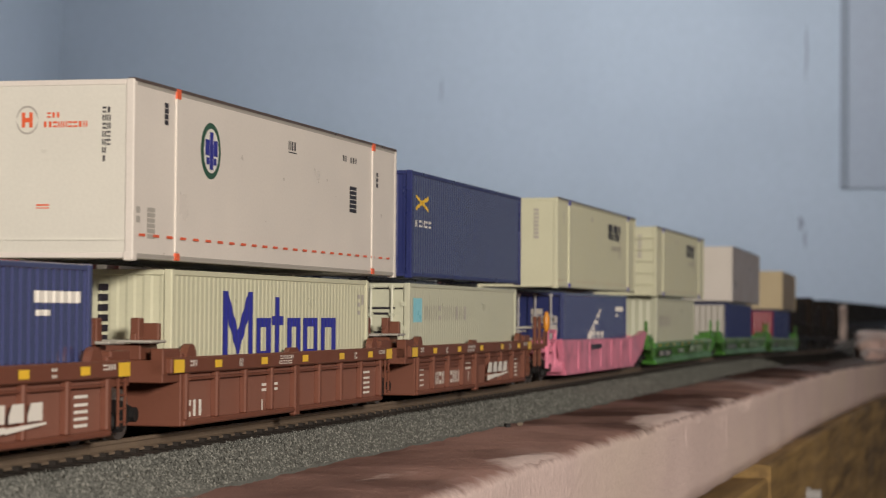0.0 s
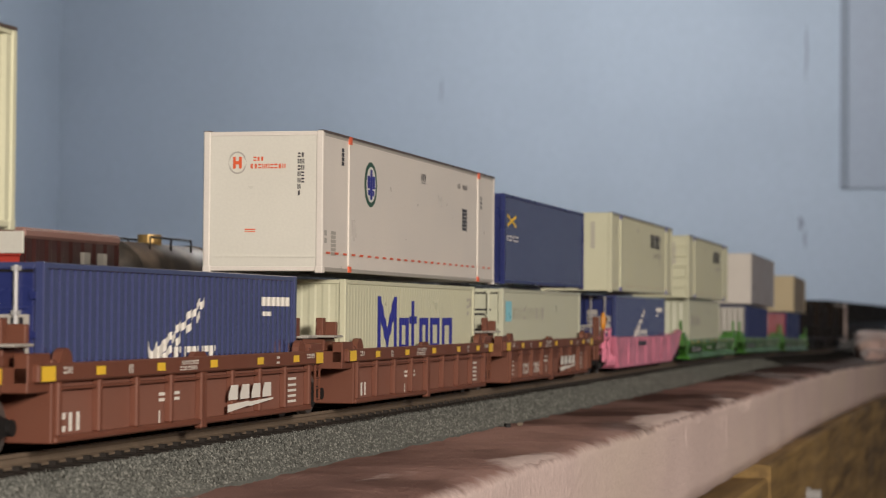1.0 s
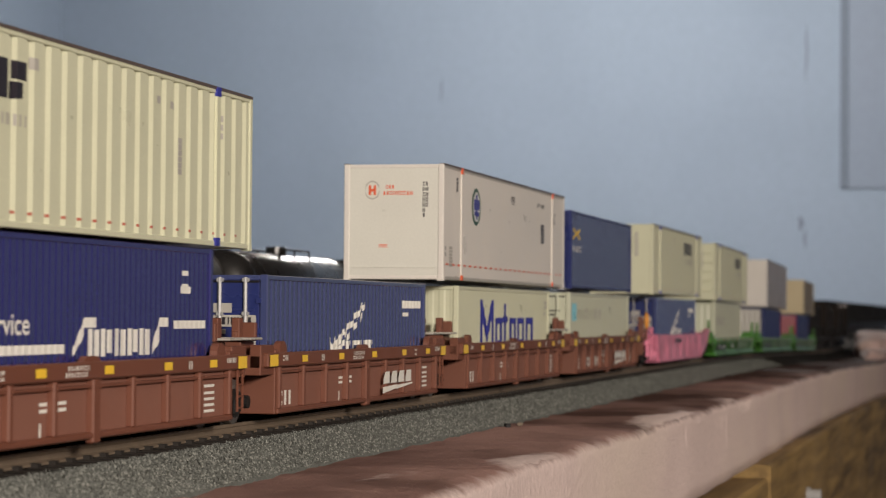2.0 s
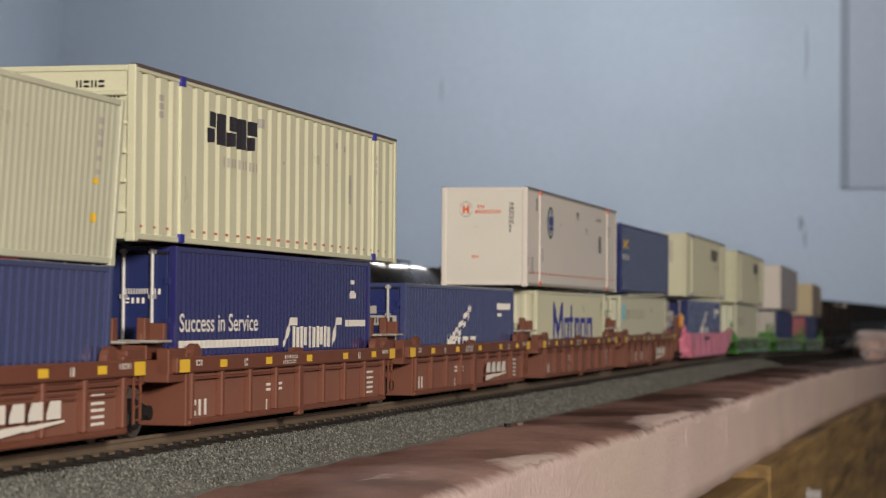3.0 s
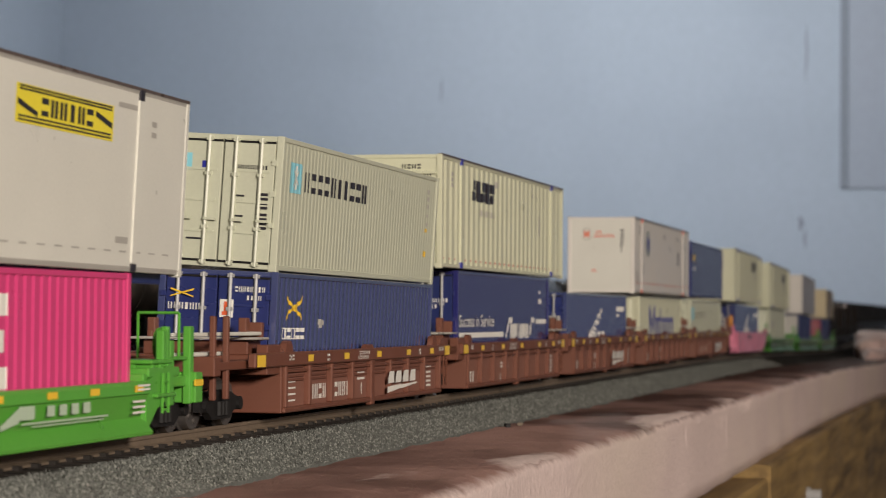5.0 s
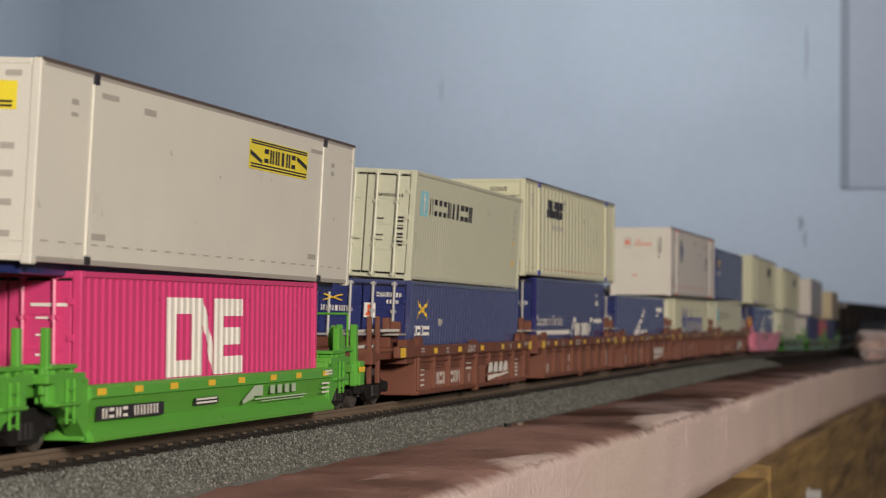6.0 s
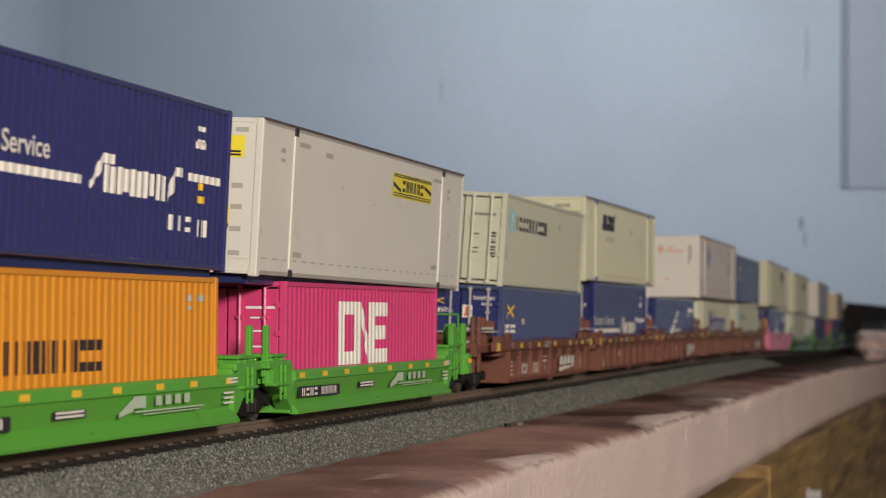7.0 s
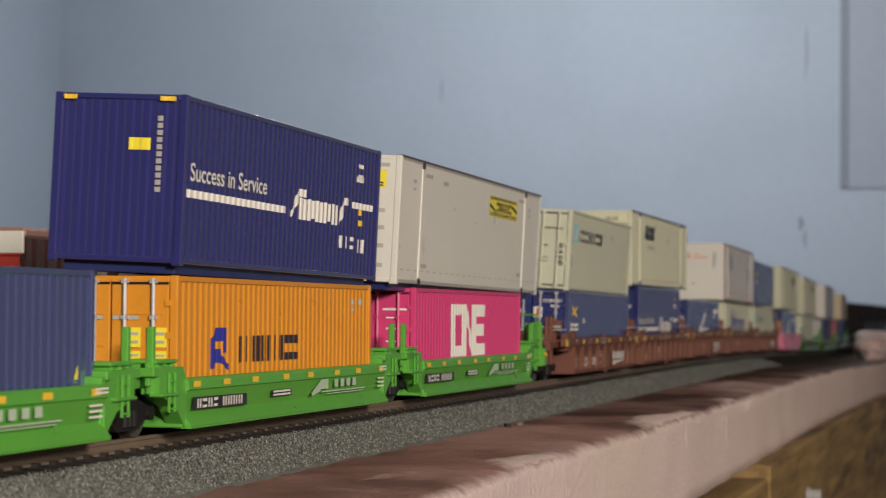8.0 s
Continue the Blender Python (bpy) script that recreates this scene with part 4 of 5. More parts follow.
def gap_shade(c, L):
    """Dark sheet added for the shade in the gap under a container that rides a little askew."""
    bar(c[0], "gap_shade", DEEP, (-L / 2 + 0.003, L / 2 - 0.003, -0.0118, 0.0118, -0.0020, 0.0003))


def stack():
    # blue sides are paler than their ends: grazing sheen put into the colour
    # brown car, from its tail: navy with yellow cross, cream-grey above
    c = load(container("navy blue corrugated container with a yellow cross emblem", 0.1398, W8, HI8, SHEEN_BLUE, "box40", "doors", NAVY), -0.0478, LOW + 0.0008, 2.2, 0.0, 0.3)
    t, k, y, near, es = c
    marks(t, "emblem", [(-0.0620, -0.0585, 0.0180, 0.0190, 0.0200, 0.0208), (-0.0585, -0.0530, 0.0200, 0.0208, 0.0212, 0.0224), (-0.0530, -0.0496, 0.0212, 0.0222, 0.0228, 0.0238), (-0.0620, -0.0580, 0.0226, 0.0236, 0.0210, 0.0220), (-0.0580, -0.0535, 0.0206, 0.0218, 0.0196, 0.0206), (-0.0535, -0.0496, 0.0196, 0.0205, 0.0180, 0.0190)], YELLOW, k, y, "yellow cross emblem")
    marks(t, "lettering", glyphs(-0.0640, 0.0140, 0.0022, 0.0034, 5, 3, bold=0.33) + [(-0.0640, -0.0472, 0.0138, 0.01405), (-0.0640, -0.0472, 0.01615, 0.0164)], CHALK, k, y)
    marks(t, "smudge", [(-0.0375, -0.0325, 0.0172, 0.0186, 0.0170, 0.0182), (-0.0360, -0.0340, 0.0164, 0.0174)], GREYMARK, k, y)
    marks(t, "emblem", [(-0.0106, -0.0052, 0.0223, 0.0226, 0.0239, 0.0243), (-0.0106, -0.0052, 0.0239, 0.0243, 0.0223, 0.0226)], YELLOW, es, -0.0013, place=near)
    marks(t, "lettering", glyphs(-0.0114, 0.0196, 0.0015, 0.0013, 6, 8) + glyphs(0.0042, 0.0240, 0.0012, 0.0009, 8, 9) + glyphs(0.0070, 0.0222, 0.0010, 0.0009, 4, 6) + [(0.0030, 0.0060, 0.0090, 0.0094), (0.0030, 0.0060, 0.0104, 0.0108), (0.0030, 0.0060, 0.0118, 0.0122)], CHALK, es, -0.0005, place=near)
    marks(t, "warning_label", [(0.0008, 0.0040, 0.0182, 0.0222)], CHALK, es, -0.0005, place=near)
    marks(t, "warning_label", [(0.0014, 0.0034, 0.0187, 0.0195), (0.0018, 0.0030, 0.0195, 0.0217)], REDMARK, es, -0.0006, place=near)
    c = load(container("cream grey container with a pale blue square and black lettering bars", 0.1415, W8, 0.0298, GREYCREAM, "fine", "doors", GREYCREAM, GREYCREAM), -0.0465, 0.0336, 3.3, -0.0004, 0.3)
    t, k, y, near, es = c
    marks(t, "emblem", [(-0.0640, -0.0555, 0.0178, 0.0246)], SKY, k, y, "pale blue square emblem")
    marks(t, "emblem", [(-0.0615, -0.0580, 0.0190, 0.0196, 0.0228, 0.0236), (-0.0615, -0.0580, 0.0226, 0.0234, 0.0192, 0.0198), (-0.0602, -0.0592, 0.0186, 0.0240)], CHALK, k, y, out=0.00014)
    marks(t, "lettering", glyphs(-0.0530, 0.0185, 0.0046, 0.0053, 10, 21, 0.3, 0.35), INK, k, y, "black lettering bars")
    marks(t, "lettering", column(0.0600, 0.0258, 0.0012, 0.0022, 3, 0.0020) + column(0.0600, 0.0190, 0.0009, 0.0018, 2, 0.0024), GREYMARK, k, y)
    marks(t, "warning_label", [(0.0585, 0.0612, 0.0140, 0.0150), (0.0585, 0.0612, 0.0072, 0.0088)], YELLOW, k, y)
    marks(t, "emblem", [(-0.0110, -0.0072, 0.0215, 0.0252)], SKY, es, -0.0004, place=near)
    marks(t, "lettering", glyphs(0.0036, 0.0222, 0.0009, 0.0008, 9, 4) + [(0.0036, 0.0055, 0.0160, 0.0164), (0.0036, 0.0052, 0.0148, 0.0152), (0.0036, 0.0055, 0.0115, 0.0119), (0.0036, 0.0052, 0.0103, 0.0107)] + column(0.0085, 0.0170, 0.0006, 0.0026, 4, 0.0010) + column(0.0085, 0.0125, 0.0006, 0.0026, 4, 0.0010) + [(-0.0075, -0.0040, 0.0060, 0.0064)], INK, es, -0.0004, place=near)
    marks(t, "warning_label", [(-0.0048, -0.0030, 0.0218, 0.0236)], INK_BLUE, es, -0.0004, place=near)
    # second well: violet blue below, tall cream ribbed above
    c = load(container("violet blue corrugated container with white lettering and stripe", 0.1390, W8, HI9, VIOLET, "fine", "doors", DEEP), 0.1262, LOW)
    stripe_livery(c, 0.0131)
    c = load(container("tall cream container with broad vertical ribs and a black emblem", 0.1850, W85, 0.0324, CREAM, "ribs", "ribs", name="long_container"), 0.1245, 0.0373)
    t, k, y, near, es = c
    ribbed_livery(c, 1)
    # third well: dark blue with flag emblem
    c = load(container("dark blue corrugated container with a white chequered flag emblem", 0.1398, W8, HI8, SHEEN_BLUE, "box40", "doors", NAVY), 0.3005, LOW)
    flag_livery(c)
    # fourth well: pale cream with blue letter bars, white long one above
    c = load(container("pale cream corrugated container with tall blue lettering bars", 0.1398, W8, HI8, CREAM, "fine", "corrugated"), 0.4795, LOW)
    t, k, y, near, es = c
    z, st = 0.0100, 0.0032
    q = [(-0.0397, -0.0365, z, 0.0248), (-0.0234, -0.0202, z, 0.0248), (-0.0365, -0.0300, 0.0190, 0.0248, 0.0110, 0.0165), (-0.0300, -0.0234, 0.0110, 0.0165, 0.0190, 0.0248)]
    for x, w, h in ((-0.0180, 0.0100, 0.0092), (0.0040, 0.0095, 0.0092), (0.0155, 0.0115, 0.0092)):
        q += [(x, x + st, z, z + h), (x + w - st, x + w, z, z + h), (x + st, x + w - st, z, z + 0.0020), (x + st, x + w - st, z + h - 0.0020, z + h)]
    q += [(-0.0052, -0.0020, z, 0.0238), (-0.0070, 0.0012, 0.0176, 0.0196), (0.0300, 0.0332, z, z + 0.0092), (0.0385, 0.0417, z, z + 0.0092), (0.0332, 0.0385, z + 0.0070, z + 0.0092)]
    marks(t, "lettering", q, INK_BLUE, k, y, "tall blue lettering bars")
    marks(t, "lettering", column(0.0605, 0.0250, 0.0010, 0.0024, 3, 0.0020) + [(0.0645, 0.0660, 0.0225, 0.0250)], GREYMARK, k, y)
    marks(t, "lettering", column(-0.0012, 0.0258, 0.0013, 0.0020, 9, 0.0020), INK, es, -0.0004, place=near)
    c = load(container("long white container with a round green emblem and red posts", 0.1855, W85, 0.0333, WHITE, "smooth", "smooth", OFFWHITE, name="long_container", railmat=GREYMARK), 0.4795, 0.0337)
    emblem_livery(c)
    # fifth well
    c = load(container("cream grey container with grey lettering bars and a blue mark", 0.1398, W8, HI8, GREYCREAM, "fine", "doors", GREYCREAM, GREYCREAM), 0.6600, LOW)
    t, k, y, near, es = c
    marks(t, "emblem", [(-0.0646, -0.0555, 0.0180, 0.0246)], SKY, k, y, "pale blue square emblem")
    marks(t, "lettering", glyphs(-0.0520, 0.0186, 0.0040, 0.0052, 10, 31, 0.3, 0.3), GREYMARK, k, y)
    marks(t, "lettering", [(0.002, 0.010, 0.0215, 0.0221), (0.002, 0.008, 0.0200, 0.0206), (-0.006, -0.001, 0.0215, 0.0221), (0.004, 0.009, 0.0150, 0.0155), (0.004, 0.009, 0.0135, 0.0140)], INK, es, -0.0004, place=near)
    c = load(container("navy blue container with a small yellow cross emblem", 0.1450, W8, HI8 + 0.0005, SHEEN_BLUE, "fine", "corrugated", NAVY, trim=NAVY, railmat=NAVY), 0.6640, 0.0340)
    t, k, y, near, es = c
    marks(t, "emblem", [(-0.0665, -0.0600, 0.0184, 0.0194, 0.0202, 0.0212), (-0.0600, -0.0530, 0.0202, 0.0212, 0.0216, 0.0228), (-0.0665, -0.0600, 0.0218, 0.0227, 0.0202, 0.0211), (-0.0600, -0.0530, 0.0202, 0.0211, 0.0184, 0.0194)], YELLOW, k, y, "yellow cross emblem")
    marks(t, "lettering", glyphs(-0.0670, 0.0139, 0.0019, 0.0036, 5, 3, bold=0.33), CHALK, k, y)
    # pink well
    c = load(container("dark blue container with a faded white flag emblem", 0.1460, W8, HI8, SHEEN_BLUE, "box40", "doors", DEEP), 0.8880, LOW)
    flag_livery(c)
    c = load(container("long cream container with a small black emblem", 0.1830, W85, 0.0325, CREAM, "fine", "smooth", CREAM, name="long_container"), 0.8885, 0.0338)
    ribbed_livery(c, 2)
    # far green wells
    c = load(container("cream container standing in a green well car", 0.1400, W8, HI8, GREYCREAM, "fine", "corrugated"), 1.1230, LOW)
    marks(c[0], "lettering", glyphs(-0.060, 0.0150, 0.0050, 0.0070, 6, 2), GREYMARK, c[1], c[2])
    c = load(container("long cream container riding high ahead, black emblem", 0.1830, W85, 0.0325, CREAM, "fine", "ribs", CREAM, name="long_container"), 1.1360, 0.0330)
    ribbed_livery(c, 2)
    c = load(container("navy container with a grey door end", 0.1500, W8, HI8, DEEP, "box40", "corrugated", GREYMARK), 1.4300, LOW)
    c = load(container("long white container with shade painted into its sides, far ahead", 0.1780, W85, 0.0335, SHADED_WHITE, "smooth", "smooth", WHITE, name="long_container", trim=WHITE), 1.4620, 0.0334)
    c = load(container("dark blue container with a red end", 0.1400, W8, HI8, DEEP, "box40", "corrugated", CRIMSON), 1.7600, LOW)
    c = load(container("tan container with shade painted into its sides, behind the engines", 0.1380, W85, 0.0295, SHADED_TAN, "fine", "smooth", TAN, trim=TAN), 1.8150, 0.0334)
    # green tail cars
    c = load(container("magenta corrugated container with a white block emblem", 0.1398, W8, HI8 - 0.0012, MAGENTA, "box40", "doors", MAGENTA, MAGENTA), -0.2710, LOW)
    t, k, y, near, es = c
    x, z, h, st = -0.0275, 0.0077, 0.0155, 0.0052
    q = [(x, x + st, z, z + h), (x + 0.0145, x + 0.0145 + st, z, z + h), (x + st, x + 0.0145, z, z + 0.0032), (x + st, x + 0.0145, z + h - 0.0032, z + h)]
    q += [(x + 0.0206, x + 0.0262, z + h - 0.0052, z + h, z + 0.0002, z + 0.0062)]
    q += [(x + 0.0275, x + 0.0450, zz, zz + 0.0036) for zz in (z, z + h - 0.0036)] + [(x + 0.0325, x + 0.0440, z + h / 2 - 0.0018, z + h / 2 + 0.0018), (x + 0.0275, x + 0.0325, z + 0.0036, z + h - 0.0036)]
    marks(t, "emblem", q, CHALK, k, y, "white block emblem")
    marks(t, "lettering", [(0.0045, 0.0115, 0.0212, 0.0218), (-0.0100, -0.0050, 0.0212, 0.0218), (0.0055, 0.0090, 0.0190, 0.0194), (0.0055, 0.0090, 0.0160, 0.0164), (0.0055, 0.0090, 0.0125, 0.0129)], CHALK, es, -0.0004, place=near)
    c = load(container("long off-white container with yellow and black signs", 0.1870, W85, 0.0340, OFFWHITE, "smooth", "smooth", OFFWHITE, name="long_container", railmat=GREYMARK), -0.2690, 0.0322, 2.5, 0.0008, 0.32)
    gap_shade(c, 0.1870)
    sign_livery(c)
    c = load(container("orange corrugated container with dark blue lettering bars", 0.1390, W8, HI8 - 0.0012, ORANGE, "box40", "doors", ORANGE, ROD), -0.4555, LOW)
    t, k, y, near, es = c
    marks(t, "emblem", [(-0.0490, -0.0462, 0.0088, 0.0150, 0.0090, 0.0166), (-0.0462, -0.0392, 0.0144, 0.0172), (-0.0420, -0.0392, 0.0120, 0.0146), (-0.0462, -0.0425, 0.0100, 0.0128), (-0.0435, -0.0385, 0.0102, 0.0120, 0.0084, 0.0096)], INK_BLUE, k, y, "dark blue emblem")
    marks(t, "lettering", glyphs(-0.0321, 0.0098, 0.0056, 0.0039, 11, 8, 0.3, 0.34), INK, k, y, "dark lettering bars")
    marks(t, "lettering", [(0.052, 0.0545, 0.0225, 0.0238), (0.0575, 0.0625, 0.0225, 0.0238), (0.052, 0.0545, 0.0208, 0.0216)], GREYMARK, k, y)
    for a, b in ((0.0029, 0.0065), (0.0077, 0.0119)):
        for z0, z1 in ((0.0134, 0.0173), (0.0099, 0.0127)):
            marks(t, "warning_label", [(a, b, z0, z1)], LEMON, es, -0.0006, place=near)
            marks(t, "lettering", [(a + 0.0005, b - 0.0005, z0 + (z1 - z0) * k, z0 + (z1 - z0) * (k + 0.14)) for k in (0.2, 0.62)], GREYMARK, es, -0.0006, out=0.00014, place=near)
    marks(t, "lettering", [(-0.006, -0.0015, 0.0188, 0.0196), (-0.006, -0.003, 0.0172, 0.0180), (0.0005, 0.006, 0.0188, 0.0196)], GREYMARK, es, -0.0005, place=near)
    c = load(container("tall violet blue container with white lettering and stripe", 0.1420, W8, HI9, VIOLET, "box40", "corrugated", VIOLET), -0.4530, 0.0334, 2.2, 0.0, 0.36)
    gap_shade(c, 0.1420)
    stripe_livery(c, 0.0133, True)
    c = load(container("blue corrugated container in the last green well car", 0.1420, W8, HI8 - 0.0010, SHEEN_BLUE, "box40", "doors", NAVY), -0.6370, LOW)
    marks(c[0], "warning_label", [(0.0625, 0.0648, 0.0085, 0.0092, 0.0085, 0.0110)], LEMON, c[1], c[2])


def lettering(parent, words, x, z, h, squeeze, mat, y):
    cu = bpy.data.curves.new("lettering", "FONT")
    cu.body, cu.size, cu.offset = words, h, 0.014 * h
    tmp = bpy.data.objects.new("lettering", cu)
    scene.collection.objects.link(tmp)
    me = bpy.data.meshes.new_from_object(tmp.evaluated_get(bpy.context.evaluated_depsgraph_get()))
    bpy.data.objects.remove(tmp)
    bpy.data.curves.remove(cu)
    me.materials.append(mat)
    me.transform(Matrix.Diagonal((squeeze, 1, 1, 1)))
    me.transform(pose(x, y, z, 90))
    ob = new("lettering", me)
    ob.parent = parent
    return ob


def stripe_livery(c, base, upper=False):
    t, k, y, near, es = c
    z = base
    lettering(t, "Success in Service", -0.0672, z + 0.0034, 0.0051, 1.30, CHALK, y - 0.0001)
    q = [(-0.0680, -0.0045, z, z + 0.0016)]
    q += [(-0.0010, 0.0040, z - 0.0006, z + 0.0008, z + 0.0030, z + 0.0062), (0.0040, 0.0095, z + 0.0044, z + 0.0062)]
    for i in range(5):
        a = 0.0055 + i * 0.0062
        q += [(a, a + 0.0021, z - 0.0008, z + 0.0042), (a + 0.0027, a + 0.0052, z - 0.0008 + 0.0006 * (i % 2), z + 0.0040)]
    q += [(0.0365, 0.0405, z - 0.0008, z + 0.0012, z + 0.0016, z + 0.0062), (0.0405, 0.0450, z + 0.0044, z + 0.0062), (0.0480, 0.0660, z + 0.0040, z + 0.0056)]
    marks(t, "emblem", q, CHALK, k, y, "white stripe and emblem in plain shapes")
    marks(t, "lettering", column(0.0520, 0.0285, 0.0010, 0.0040, 2, 0.0026) + [(0.0515, 0.0570, 0.0240, 0.0254)], CHALK, k, y)
    if upper:
        marks(t, "warning_label", [(0.0530, 0.0580, 0.0132, 0.0146), (0.0530, 0.0560, 0.0158, 0.0172)], YELLOW, k, y)
        marks(t, "lettering", glyphs(0.0380, 0.0072, 0.0030, 0.0044, 3, 6) + glyphs(0.0545, 0.0065, 0.0034, 0.0030, 2, 8), CHALK, k, y)
        marks(t, "warning_label", [(0.0020, 0.0065, 0.0222, 0.0246)], LEMON, es, -0.0001, place=near)
        marks(t, "lettering", column(0.0078, 0.0290, 0.0010, 0.0012, 11, 0.0014), GREYMARK, es, -0.0001, place=near)
        marks(t, "warning_label", [(-0.0118, -0.0090, 0.0319, 0.0328), (0.0085, 0.0118, 0.0319, 0.0328)], YELLOW, es, -0.0010, place=near)
    else:
        marks(t, "lettering", glyphs(0.0035, 0.0238, 0.0011, 0.0011, 7, 4) + glyphs(0.0035, 0.0220, 0.0011, 0.0011, 4, 5) + [(0.0035, 0.0065, 0.0130, 0.0134), (0.0035, 0.0060, 0.0118, 0.0122), (0.0080, 0.0105, 0.0130, 0.0134)], CHALK, es, -0.0005, place=near)


def flag_livery(c):
    t, k, y, near, es = c
    q = []
    for i in range(10):
        x = -0.0170 + i * 0.0027
        z = 0.0118 + i * 0.0011
        for j in range(3):
            if (i + j) % 2 == 0 or i < 2:
                zz = z - j * 0.0017 + (0.0008 if j else 0)
                q.append((x, x + 0.0027, zz, zz + 0.0015, zz + 0.0011, zz + 0.0026))
    q += [(-0.0215, -0.0190, 0.0128, 0.0148, 0.0108, 0.0128), (-0.0190, -0.0160, 0.0108, 0.0128, 0.0124, 0.0148)]
    for i in range(5):
        x = -0.0070 + i * 0.0050
        q += [(x, x + 0.0016, 0.0108, 0.0136), (x + 0.0022, x + 0.0040, 0.0124, 0.0136)]
    marks(t, "emblem", q, CHALK, k, y, "white flag emblem in plain shapes")
    marks(t, "lettering", [(0.0462, 0.0652, 0.0218, 0.0238), (0.0470, 0.0530, 0.0196, 0.0206)], CHALK, k, y)
    marks(t, "lettering", [(0.0016, 0.0059, 0.0203, 0.0224), (0.0016, 0.0115, 0.0172, 0.0198), (0.0020, 0.0045, 0.0156, 0.0167), (0.0066, 0.0115, 0.0128, 0.0167)], GREYMARK, es, -0.0005, place=near)
    marks(t, "lettering", glyphs(0.0020, 0.0177, 0.0016, 0.0015, 6, 2), INK, es, -0.0006, place=near)


def ribbed_livery(c, kind):
    t, k, y, near, es = c
    x = -0.0526 if kind == 1 else 0.020
    z = 0.0209
    q = []
    for i in range(5):
        a = x + i * 0.0062
        q += [(a, a + 0.0046, z, z + 0.0030, z + 0.0004, z + 0.0030), (a + 0.0010, a + 0.0060, z + 0.0034, z + 0.0064)] if i % 2 == 0 else [(a, a + 0.0050, z, z + 0.0064)]
    marks(t, "emblem", q, INK, k, y, "black emblem in plain shapes")
    marks(t, "lettering", glyphs(x + 0.0095, z - 0.0042, 0.0019, 0.0034, 7, 4), GREYMARK, k, y)
    for px in (-0.0680, 0.0705):
        bar(t, "lift_post", CREAM, (px - 0.0010, px + 0.0010, -0.01510, -0.01455, 0.0016, 0.0308), bevel=0)
        bar(t, "lift_pad", INK_BLUE, (px - 0.0012, px + 0.0012, -0.01520, -0.0136, 0.0306, 0.0325), bevel=0)
        bar(t, "lift_pad", INK_BLUE, (px - 0.0012, px + 0.0012, -0.01520, -0.0136, 0.0002, 0.0018), bevel=0)
    marks(t, "lettering", column(0.0485, 0.0205, 0.0011, 0.0020, 6, 0.0012) + column(-0.0795, 0.0280, 0.0012, 0.0020, 3, 0.0016) + column(0.0730, 0.0270, 0.0012, 0.0020, 3, 0.0018) + [(-0.020, -0.017, 0.0265, 0.0285), (0.037, 0.040, 0.0262, 0.0276), (0.044, 0.047, 0.0258, 0.0272)], GREYMARK, k, y)
    marks(t, "reflector", [(-0.0878 + i * 0.0068, -0.0868 + i * 0.0068, 0.0024, 0.0029) for i in range(26)], DULLRED, k, y)
    if kind == 1:
        marks(t, "lettering", glyphs(0.0030, 0.0282, 0.0013, 0.0015, 4, 3) + glyphs(0.0030, 0.0262, 0.0013, 0.0015, 6, 4), INK, es, -0.0001, place=near)
    else:
        marks(t, "emblem", [(-0.010, -0.0085, 0.0262, 0.0280), (-0.0070, -0.0020, 0.0272, 0.0280), (-0.0050, -0.0035, 0.0258, 0.0280)], INK, es, -0.0001, place=near)
        marks(t, "lettering", column(0.0060, 0.0285, 0.0010, 0.0018, 8, 0.0014), GREYMARK, es, -0.0001, place=near)


